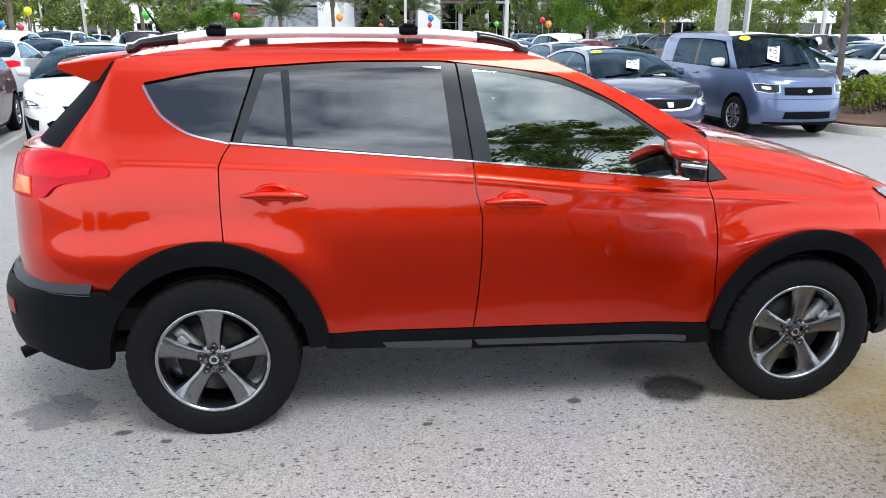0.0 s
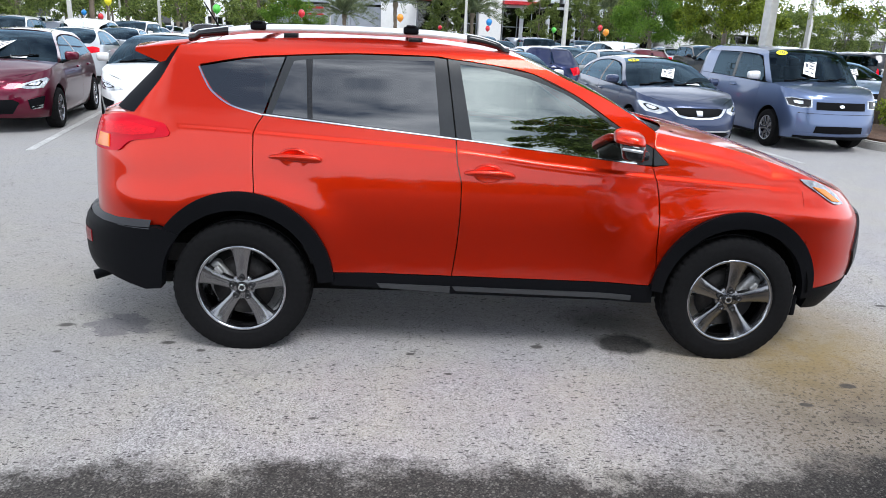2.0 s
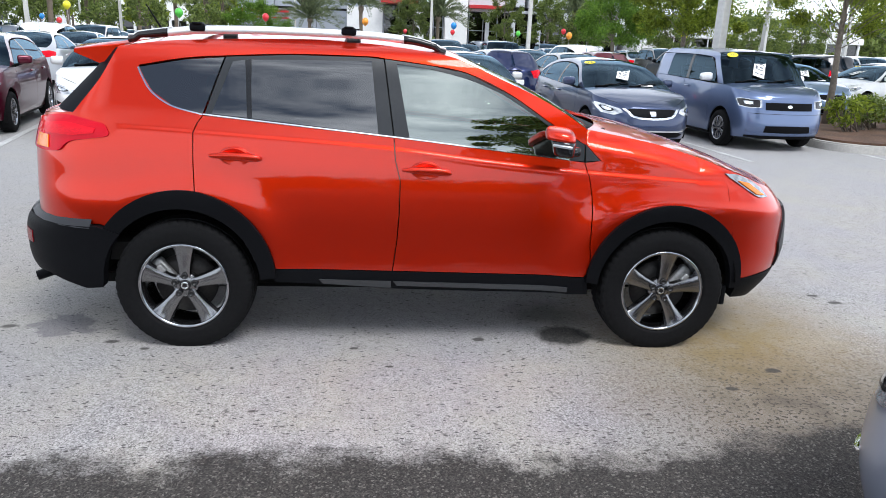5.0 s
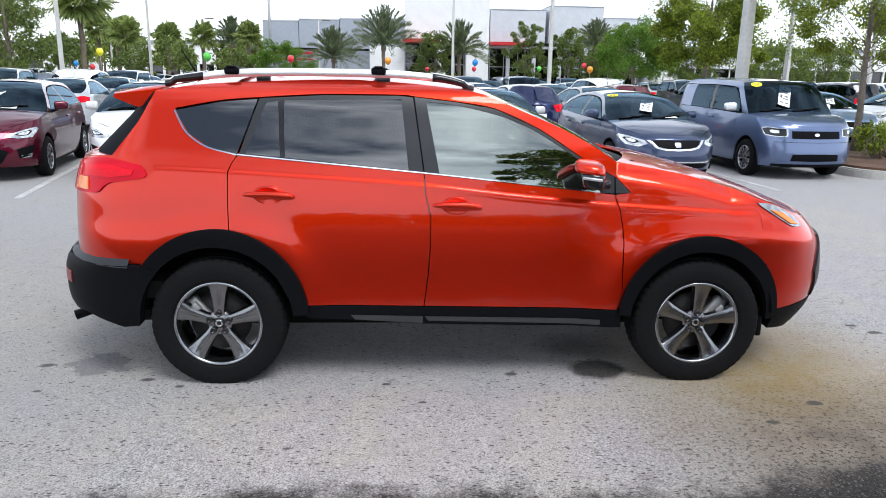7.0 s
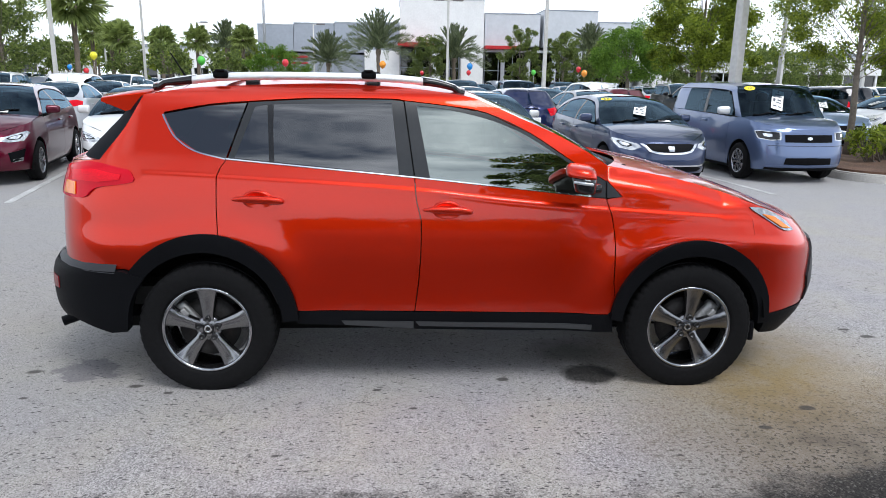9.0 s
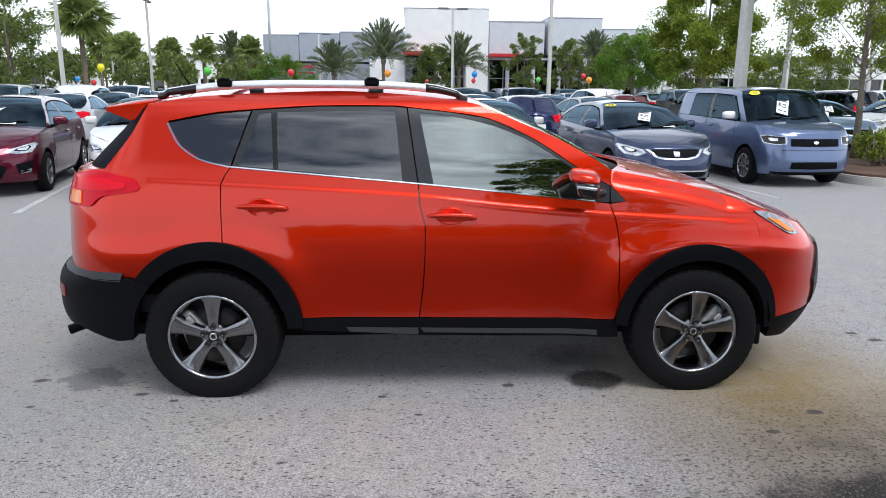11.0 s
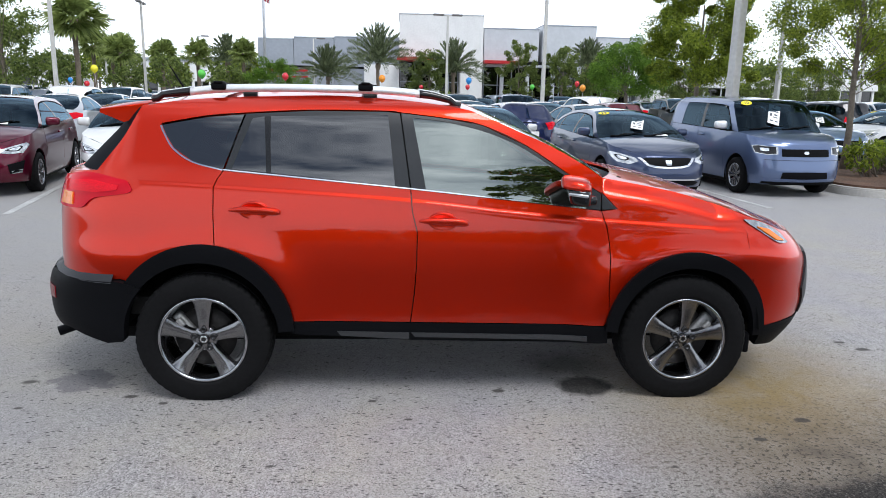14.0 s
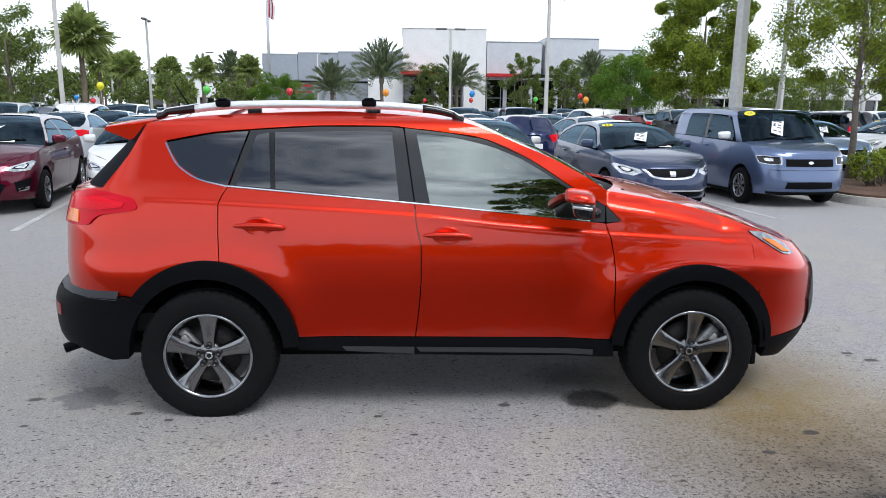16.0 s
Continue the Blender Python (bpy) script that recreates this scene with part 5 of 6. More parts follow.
    for name, mat, pts in spec.get("side_bits", ()):
        put(name, [(Y(y, z), z) if y < 5 else (S(y - 10, z), z) for y, z in pts], mat, off=0.010, step=0.03, skirt=0.012)
    put("rear_plate", [(Y(0.0, zd - 0.22, -1), zd - 0.22), (Y(0.26, zd - 0.22, -1), zd - 0.22), (Y(0.26, zd - 0.35, -1), zd - 0.35), (Y(0.0, zd - 0.35, -1), zd - 0.35)], paper_white, both=True, off=0.01, skirt=0.01)
    put("rear_lower_trim", [(Y(0.0, 0.36, -1), 0.36), (Y(0.55, 0.36, -1), 0.36), (Y(0.55, 0.28, -1), 0.28), (Y(0.0, 0.28, -1), 0.28)], black_plastic, both=True, off=0.008)
    tw = hw - 0.10
    for cx in (0.0, wb):
        for s in (False, True):
            add_wheel(car, spec["wheels"], (cx, tw if s else -tw, r), 0.0, 0.2, 11 if cx else 40, s, False)
    recolour(car, colour)
    return car


def recolour(car, colour):
    for ob in car.children_recursive:
        ob.color = (*colour, 0.25 if min(colour) > 0.45 else 0.7)


def facing(x, y, a):
    """Pose of a car with its rear axle at x, y; a: degrees its nose turns from -y towards +x."""
    return pose(x, y, 0, 0, 0, -90 + a)


wheel_a = wheel_meshes(0.315, 0.205, 0.20, 10, "thin")
wheel_b = wheel_meshes(0.315, 0.205, 0.20, 7, "wide")
wheel_c = wheel_meshes(0.345, 0.225, 0.22, 5, "wide")
SEDAN = dict(
    height=1.435, half=0.875, base=2.67, nose=3.55, tail=-0.98, wheel=0.315, wheels=wheel_a, mirror=1.98, doors=(0.98, 2.14, 0.05),
    outer=[(2.42, 0.965), (2.02, 1.17), (1.66, 1.335), (1.30, 1.405), (0.75, 1.435), (0.20, 1.400), (-0.25, 1.27), (-0.72, 1.07)],
    dlo=[(2.16, 0.985), (1.95, 1.13), (1.62, 1.285), (1.30, 1.350), (0.75, 1.378), (0.22, 1.340), (-0.15, 1.22), (-0.46, 1.045)], roof_span=(3, 5),
    belt=((-1.0, 1.06), (-0.46, 1.045), (0.3, 1.02), (1.2, 0.985), (2.16, 0.945), (2.5, 0.93)),
    hood=[(2.40, 0.968), (2.70, 0.935), (3.05, 0.865), (3.32, 0.775), (3.43, 0.715)], deck=[(-0.46, 1.046), (-0.72, 1.065), (-0.85, 1.055), (-0.905, 1.03)],
    windows=([(2.13, 0.985), (1.93, 1.118), (1.60, 1.272), (1.28, 1.338), (1.03, 1.352), (1.05, 0.998)], [(0.96, 1.002), (0.95, 1.356), (0.72, 1.364), (0.24, 1.328), (0.06, 1.285), (0.06, 1.032)], [(0.02, 1.034), (0.02, 1.272), (-0.14, 1.205), (-0.42, 1.046)]),
    pillars=([(1.05, 0.996), (1.03, 1.354), (0.95, 1.358), (0.96, 1.000)], [(0.06, 1.03), (0.06, 1.287), (0.02, 1.275), (0.02, 1.032)]),
    head=([(0.49, 0.655), (0.62, 0.605), (13.20, 0.635), (12.94, 0.765), (13.00, 0.792), (13.18, 0.770), (0.53, 0.708)],),
    rear_lamp=([(0.42, 0.97), (9.28, 1.00), (9.45, 0.96), (9.40, 0.86), (0.55, 0.82), (0.42, 0.86)],),
    front=(("grille", black_plastic, [(0, 0.712), (0.38, 0.712), (0.43, 0.69), (0.34, 0.603), (0.2, 0.575), (0, 0.566)]), ("grille_chrome", chrome, [(0, 0.545), (0.22, 0.554), (0.37, 0.588), (0.47, 0.68), (0.50, 0.712), (0.445, 0.712), (0.42, 0.685), (0.335, 0.608), (0.2, 0.583), (0, 0.574)]),
           ("badge", chrome, [(0, 0.675), (0.055, 0.675), (0.045, 0.598), (0, 0.598)]), ("lower_intake", black_plastic, [(0, 0.36), (0.48, 0.355), (0.60, 0.31), (0.5, 0.265), (0, 0.26)]), ("chin_chrome", chrome, [(0, 0.378), (0.5, 0.372), (0.68, 0.40), (0.72, 0.42), (0.62, 0.36), (0.5, 0.35), (0, 0.356)])),
)
HATCH = dict(
    SEDAN, height=1.47, half=0.878, base=2.64, nose=3.53, tail=-0.86, wheels=wheel_b, slant=0.30,
    outer=[(2.40, 1.00), (2.02, 1.20), (1.66, 1.365), (1.30, 1.44), (0.75, 1.470), (0.10, 1.450), (-0.45, 1.36), (-0.74, 1.08)],
    dlo=[(2.16, 1.015), (1.95, 1.16), (1.62, 1.315), (1.30, 1.385), (0.75, 1.412), (0.15, 1.380), (-0.22, 1.27), (-0.40, 1.085)], roof_span=(3, 6),
    belt=((-0.9, 1.10), (-0.40, 1.085), (0.3, 1.06), (1.2, 1.015), (2.16, 0.975), (2.5, 0.95)),
    hood=[(2.40, 1.000), (2.70, 0.965), (3.05, 0.89), (3.30, 0.80), (3.42, 0.735)], deck=[(-0.40, 1.086), (-0.72, 1.085), (-0.76, 1.02), (-0.78, 0.98)],
    windows=([(2.13, 1.015), (1.93, 1.148), (1.60, 1.302), (1.28, 1.372), (1.03, 1.387), (1.05, 1.028)], [(0.96, 1.032), (0.95, 1.390), (0.72, 1.398), (0.20, 1.366), (-0.02, 1.31), (-0.02, 1.068)], [(-0.06, 1.07), (-0.06, 1.30), (-0.20, 1.255), (-0.36, 1.085)]),
    pillars=([(1.05, 1.026), (1.03, 1.389), (0.95, 1.392), (0.96, 1.030)], [(-0.02, 1.066), (-0.02, 1.312), (-0.06, 1.302), (-0.06, 1.068)]),
    head=([(0.45, 0.68), (0.62, 0.655), (13.18, 0.665), (13.00, 0.78), (13.05, 0.81), (13.25, 0.765), (0.50, 0.715)],),
    rear_lamp=([(0.45, 0.98), (9.45, 1.02), (9.55, 0.98), (9.50, 0.84), (0.55, 0.80)],),
    front=(("grille", black_plastic, [(0, 0.50), (0.42, 0.505), (0.50, 0.46), (0.40, 0.30), (0, 0.285)]), ("upper_grille", black_plastic, [(0, 0.685), (0.28, 0.69), (0.24, 0.635), (0, 0.62)]), ("badge", chrome, [(0, 0.74), (0.06, 0.72), (0.045, 0.655), (0, 0.645)])),
    side_bits=(("fog_recess", black_plastic, [(0.60, 0.50), (13.18, 0.55), (13.22, 0.40), (0.62, 0.36)]), ("fog_lamp", lens_white, [(0.64, 0.40), (13.22, 0.425), (13.23, 0.37), (0.64, 0.36)])),
)
BOX = dict(
    SEDAN, height=1.635, half=0.88, base=2.60, nose=3.42, tail=-0.83, wheels=wheel_b, mirror=2.10, mirror_cap=silver_rail, doors=(1.02, 2.14, 0.06), boxy=1.0, bezel=0.86, slant=0.06, power=3.0, screen=0.13,
    outer=[(2.52, 1.06), (2.32, 1.28), (2.12, 1.50), (1.95, 1.585), (1.2, 1.63), (0.2, 1.632), (-0.55, 1.600), (-0.72, 1.10)],
    dlo=[(2.30, 1.075), (2.16, 1.26), (2.00, 1.44), (1.86, 1.510), (1.2, 1.545), (0.2, 1.548), (-0.45, 1.515), (-0.56, 1.12)], roof_span=(3, 6),
    belt=((-0.9, 1.12), (-0.56, 1.12), (0.3, 1.105), (1.2, 1.085), (2.30, 1.05), (2.6, 1.03)),
    hood=[(2.50, 1.062), (2.75, 1.04), (3.00, 1.00), (3.20, 0.945), (3.31, 0.885)], deck=[(-0.56, 1.122), (-0.70, 1.11), (-0.73, 1.02), (-0.745, 0.98)],
    windows=([(2.24, 1.085), (2.13, 1.245), (1.98, 1.42), (1.83, 1.495), (1.16, 1.53), (1.16, 1.10)], [(1.06, 1.10), (1.06, 1.532), (0.26, 1.534), (0.20, 1.12)]),
    posts=([(0.195, 1.118), (0.255, 1.544), (-0.45, 1.515), (-0.56, 1.122)],),
    pillars=([(1.16, 1.098), (1.16, 1.532), (1.06, 1.534), (1.06, 1.100)],),
    head=([(0.50, 0.855), (0.66, 0.86), (13.10, 0.875), (12.98, 0.86), (13.08, 0.745), (0.66, 0.715), (0.50, 0.73)],),
    rear_lamp=([(0.62, 1.02), (9.36, 1.04), (9.32, 0.80), (0.62, 0.78)],),
    front=(("grille", black_plastic, [(0, 0.815), (0.44, 0.815), (0.44, 0.695), (0, 0.69)]), ("badge", chrome, [(0, 0.782), (0.035, 0.773), (0.052, 0.755), (0.035, 0.736), (0, 0.727)]), ("lower_intake", black_plastic, [(0, 0.44), (0.42, 0.435), (0.44, 0.33), (0, 0.32)]), ("bumper_gap", gloss_black, [(0, 0.632), (0.70, 0.640), (0.70, 0.634), (0, 0.626)]), ("chin", black_plastic, [(0, 0.265), (0.7, 0.27), (0.7, 0.235), (0, 0.235)]), ("chin_edge", any_paint, [(0, 0.312), (0.70, 0.318), (0.72, 0.288), (0, 0.282)])),
    side_bits=(("bumper_edge", any_paint, [(0.70, 0.625), (0.735, 0.625), (0.725, 0.318), (0.695, 0.318)]),),
)
SUV = dict(
    SEDAN, height=1.68, half=0.91, base=2.70, nose=3.60, tail=-0.95, wheel=0.345, wheels=wheel_c, slant=0.25, mirror=2.0, boxy=0.6,
    outer=[(2.42, 1.13), (2.05, 1.36), (1.72, 1.56), (1.40, 1.645), (0.75, 1.680), (0.0, 1.665), (-0.55, 1.59), (-0.85, 1.20)],
    dlo=[(2.20, 1.14), (1.98, 1.31), (1.66, 1.50), (1.38, 1.575), (0.75, 1.600), (0.05, 1.585), (-0.40, 1.48), (-0.60, 1.20)], roof_span=(3, 6),
    belt=((-0.95, 1.21), (-0.60, 1.20), (0.3, 1.17), (1.2, 1.13), (2.20, 1.09), (2.6, 1.06)),
    hood=[(2.40, 1.13), (2.75, 1.10), (3.10, 1.04), (3.36, 0.96), (3.49, 0.90)], deck=[(-0.60, 1.202), (-0.80, 1.19), (-0.84, 1.10), (-0.86, 1.05)],
    windows=([(2.16, 1.14), (1.96, 1.30), (1.64, 1.485), (1.36, 1.562), (1.06, 1.575), (1.08, 1.145)], [(0.98, 1.15), (0.97, 1.578), (0.2, 1.575), (0.1, 1.185)], [(0.0, 1.19), (0.08, 1.57), (-0.38, 1.465), (-0.54, 1.205)]),
    pillars=([(1.08, 1.143), (1.06, 1.577), (0.97, 1.58), (0.98, 1.148)],),
    head=([(0.50, 0.84), (0.66, 0.83), (13.20, 0.85), (13.05, 0.93), (13.25, 0.92), (0.52, 0.89)],),
    rear_lamp=([(0.60, 1.10), (9.32, 1.12), (9.28, 0.90), (0.60, 0.88)],),
    front=(("grille", black_plastic, [(0, 0.83), (0.46, 0.83), (0.38, 0.62), (0, 0.60)]), ("badge", chrome, [(0, 0.77), (0.07, 0.75), (0.06, 0.69), (0, 0.68)]), ("lower_intake", black_plastic, [(0, 0.42), (0.6, 0.42), (0.55, 0.30), (0, 0.29)])),
)

grey_sedan = lot_car("sedan", "dark grey four-door sedan with a chrome grille and price tag", (0.042, 0.058, 0.116), facing(5.20, 11.33, 5), SEDAN)
maroon = lot_car("hatchback", "dark maroon hatchback with silver alloy wheels", (0.105, 0.0025, 0.019), facing(-6.12, 10.62, 12), HATCH)
van = lot_car("box_wagon", "boxy blue-grey wagon with a price tag behind its windscreen", (0.127, 0.172, 0.295), facing(7.95, 11.79, 4) @ Matrix.Diagonal((1, 1, 1.045, 1)), BOX)
white_suv = lot_car("crossover", "white crossover parked in a far row", (0.75, 0.75, 0.74), facing(9.9, 28.5, 185), SUV)


def another(source, x, y, a, colour, label):
    c = copy_thing(source, facing(x, y, a))
    recolour(c, colour)
    return tagged(c, label)


def sheet_spot(spec, f, t, lift=0.008):
    """A place and a turn on the windscreen: f from cowl to roof, t across (-1 the car's right)."""
    a, b = np.array(spec["outer"][0]), np.array(spec["outer"][spec["roof_span"][0]])
    run = bend(spec["outer"], 8)[:spec["roof_span"][0] * 8 + 1]
    x, z = run[int(f * (len(run) - 1))]
    hw, H = spec["half"], spec["height"]
    w = hw * (0.90 + (0.70 + 0.1 * spec.get("boxy", 0.0) - 0.90) * f)
    g = 1 - abs(t) ** 2.4
    slope = math.degrees(math.atan2(b[1] - a[1], a[0] - b[0]))
    p = Vector((x + spec.get("screen", 0.16) * g, w * t, z + 0.02 * g))
    n = Vector((math.sin(radians(slope)), 0.12 * t, math.cos(radians(slope)))).normalized()
    up = (Vector((-1, 0, 0.8)) - n * n.dot(Vector((-1, 0, 0.8)))).normalized()
    side = up.cross(n)
    m = Matrix((side, up, n)).transposed().to_4x4()
    m.translation = p + n * lift
    return m


def oval(w, h, d=0.002):
    b = bmesh.new()
    bmesh.ops.create_circle(b, cap_ends=True, segments=24, radius=0.5)
    bmesh.ops.scale(b, vec=(w, h, 1), verts=b.verts)
    return b


def screen_tags(car, spec, digits=None, tag=(0.40, 0.15), sticker=(0.80, -0.70), papers=True):
    m = sheet_spot(spec, tag[0], tag[1])
    card = part("price_tag", box((0.17, 0.27, 0.002), bevel=0.0), paper_white, car, "white price tag with dark handwriting", m @ Matrix.Rotation(radians(-24), 4, "Z") @ Matrix.Diagonal((1.25, 1.9, 1, 1)))
    for k, (x, y, w, h) in enumerate(((0.0, 0.075, 0.08, 0.012), (0.012, 0.045, 0.10, 0.012), (-0.045, -0.01, 0.03, 0.045), (0.025, 0.0, 0.05, 0.018), (0.02, -0.035, 0.07, 0.012), (-0.03, -0.09, 0.05, 0.014), (0.04, -0.09, 0.04, 0.014))):
        part("bar", box((w, h, 0.002), (x, y, 0.002)), ink, card)
    part("hole", oval(0.025, 0.025), ink, card, m=pose(0, 0.115, 0.0022))
    if papers:
        part("paper", box((0.24, 0.07, 0.002)), paper_white, car, "white paper on the dashboard", sheet_spot(spec, 0.10, tag[1] + 0.42))
    if sticker is None:
        return
    spot = part("year_sticker", oval(0.21, 0.115), paper_yellow, car, "yellow oval year sticker", sheet_spot(spec, sticker[0], sticker[1]))
    if digits:
        curve = bpy.data.curves.new("digits", "FONT")
        curve.body, curve.size, curve.align_x, curve.align_y, curve.extrude = digits, 0.10, "CENTER", "CENTER", 0.0005
        tmp = bpy.data.objects.new("digits", curve)
        me = bpy.data.meshes.new_from_object(tmp)
        bpy.data.objects.remove(tmp)
        part("digits", me, ink, spot, m=pose(0, 0, 0.002))
    else:
        for x in (-0.03, 0.03):
            part("bar", box((0.03, 0.06, 0.001), (x, 0, 0.0015)), ink, spot)


def wipers(car, spec):
    """A black cowl strip with two wiper arms along the foot of the windscreen."""
    for t0, t1 in ((-0.80, -0.02), (-0.05, 0.72)):
        run = [sheet_spot(spec, 0.05 + 0.10 * (k / 5), t0 + (t1 - t0) * k / 5, 0.016).translation for k in range(6)]
        part("wiper", tube([tuple(p) for p in run], [0.014, 0.013, 0.012, 0.011, 0.010, 0.008], 6), black_plastic, car, "black wiper arm")


for parked, kind_spec in ((grey_sedan, SEDAN), (van, BOX), (maroon, HATCH)):
    wipers(parked, kind_spec)
screen_tags(grey_sedan, SEDAN, tag=(0.40, 0.0))
screen_tags(van, BOX, "10", (0.42, -0.12), (0.80, -0.72), False)
screen_tags(maroon, HATCH, None, (0.38, -0.05), None, True)

WHITE, SILVER, BLACK, NAVY, STEEL, PALEBLUE, MAROON = (0.78, 0.78, 0.77), (0.50, 0.52, 0.55), (0.015, 0.015, 0.018), (0.012, 0.020, 0.075), (0.16, 0.18, 0.21), (0.20, 0.29, 0.46), (0.13, 0.012, 0.02)
another(maroon, -3.80, 11.15, 12, WHITE, "white compact hatchback in the next bay")
another(grey_sedan, -8.36, 16.9, 192, SILVER, "silver sedan seen from behind")
another(grey_sedan, 2.55, 12.4, 6, WHITE, "white sedan parked behind the crossover")
another(maroon, 4.45, 16.0, 184, NAVY, "navy blue hatchback seen from behind")
another(grey_sedan, 6.75, 17.2, 184, BLACK, "black low sedan behind the grey one")
another(grey_sedan, 12.5, 17.6, 2, PALEBLUE, "pale blue sedan with a price tag")
another(grey_sedan, 18.4, 19.4, -72, WHITE, "white sedan parked side-on by the planting bed")
another(grey_sedan, 6.6, 23.5, 184, WHITE, "white sedan in a farther row")
another(grey_sedan, -9.3, 22.6, 192, STEEL, "steel-grey sedan in a farther row")
another(white_suv, -14.2, 25.5, 12, WHITE, "white crossover in a farther row")
another(white_suv, -11.0, 24.0, 192, WHITE, "white crossover in a farther row")
another(white_suv, -6.2, 23.0, 192, BLACK, "black crossover in a farther row")
another(grey_sedan, 3.94, -4.85, 190, (0.34, 0.39, 0.50), "silver-blue sedan parked close by")


def plain_copy(source, x, y, a, colour, label):
    """A far car: a copy without the parts that only show from near."""
    c = another(source, x, y, a, colour, label)
    for o in list(c.children_recursive):
        if o.name.split(".")[0] in ("cabin", "wheel_housing", "door_handle", "rear_plate", "rear_lower_trim", "skirt", "pillar", "badge", "grille_chrome", "chin_chrome", "lower_intake", "rim", "fog_lamp", "fog_recess", "chin", "price_tag", "year_sticker", "paper", "bar", "digits", "hole", "wiper"):
            bpy.data.objects.remove(o)
    return c


rng = random.Random(7)
names = {WHITE: "white", SILVER: "silver", BLACK: "black", NAVY: "navy", STEEL: "grey", PALEBLUE: "pale blue", MAROON: "maroon"}
plain_row = {}
for row, (y, a, x0, x1, gap) in enumerate(((33.5, 0, -32, 42, 2.75), (39.0, 180, -34, 46, 2.75), (50.0, 0, -40, 50, 2.9), (56.0, 180, -44, 52, 3.1))):
    x = x0 + rng.uniform(0, 1)
    while x < x1:
        x += gap * rng.choice((1, 1, 1, 1, 2))
        if abs(x + 16) < 1.2 or abs(x - 10.75) < 1.3 and y > 40:
            continue
        src = rng.choice((grey_sedan, grey_sedan, maroon, white_suv, white_suv, van))
        col = rng.choice((WHITE, WHITE, WHITE, SILVER, SILVER, BLACK, STEEL, NAVY, PALEBLUE, MAROON))
        word = {grey_sedan: "sedan", maroon: "hatchback", white_suv: "crossover", van: "boxy wagon"}[src]
        make = plain_row.get(src)
        if make is None:
            make = plain_row[src] = plain_copy(src, x, y, a, col, "")
            tagged(make, f"{names[col]} {word} in a distant row of the lot")
            continue
        another(make, x, y + rng.uniform(-0.2, 0.2), a + rng.uniform(-2, 2), col, f"{names[col]} {word} in a distant row of the lot")
for x, y, a, col, src in ((-13.0, 31.0, 12, SILVER, grey_sedan), (13.4, 24.0, 184, BLACK, white_suv), (16.2, 24.2, 184, SILVER, grey_sedan), (19.5, 25.0, 184, BLACK, white_suv), (22.6, 25.4, 184, STEEL, grey_sedan), (25.6, 25.8, 184, WHITE, maroon), (9.4, 23.0, 184, MAROON, maroon), (3.6, 22.4, 184, WHITE, grey_sedan), (0.6, 22.2, 184, SILVER, white_suv), (-2.4, 22.2, 190, BLACK, grey_sedan)):
    word = {grey_sedan: "sedan", maroon: "hatchback", white_suv: "crossover"}[src]
    another(src, x, y, a, col, f"{names[col]} {word} in the next row of the lot")


# ---- trees and planting ----
def leaf_material(name, dark, light, rough=0.55):
    m = bpy.data.materials.new(name)
    m.use_nodes = True
    nodes, links = m.node_tree.nodes, m.node_tree.links
    b = nodes["Principled BSDF"]
    geo, r = nodes.new("ShaderNodeNewGeometry"), nodes.new("ShaderNodeValToRGB")
    r.color_ramp.elements[0].color, r.color_ramp.elements[1].color = (*dark, 1), (*light, 1)
    links.new(geo.outputs["Random Per Island"], r.inputs["Fac"])
    links.new(r.outputs["Color"], b.inputs["Base Color"])
    b.inputs["Roughness"].default_value = rough
    tr, mx = nodes.new("ShaderNodeBsdfTranslucent"), nodes.new("ShaderNodeMixShader")
    mx.inputs["Fac"].default_value = 0.55
    links.new(r.outputs["Color"], tr.inputs["Color"])
    links.new(b.outputs["BSDF"], mx.inputs[1])
    links.new(tr.outputs["BSDF"], mx.inputs[2])
    links.new(mx.outputs["Shader"], nodes["Material Output"].inputs["Surface"])
    return m


oak_leaf = leaf_material("oak_leaf", (0.07, 0.115, 0.012), (0.38, 0.46, 0.045))
fresh_leaf = leaf_material("fresh_leaf", (0.045, 0.12, 0.012), (0.22, 0.36, 0.04))
dull_leaf = leaf_material("dull_leaf", (0.06, 0.095, 0.022), (0.27, 0.34, 0.085))
palm_leaf = leaf_material("palm_leaf", (0.10, 0.14, 0.035), (0.36, 0.43, 0.13))
date_leaf = leaf_material("date_palm_leaf", (0.07, 0.095, 0.05), (0.22, 0.26, 0.13))
bark = material("bark", (0.19, 0.16, 0.13), 0.9, vary=0.35, grain=18, bump=0.8)
palm_bark = material("palm_bark", (0.17, 0.135, 0.10), 0.95, vary=0.4, grain=14, bump=1.0)


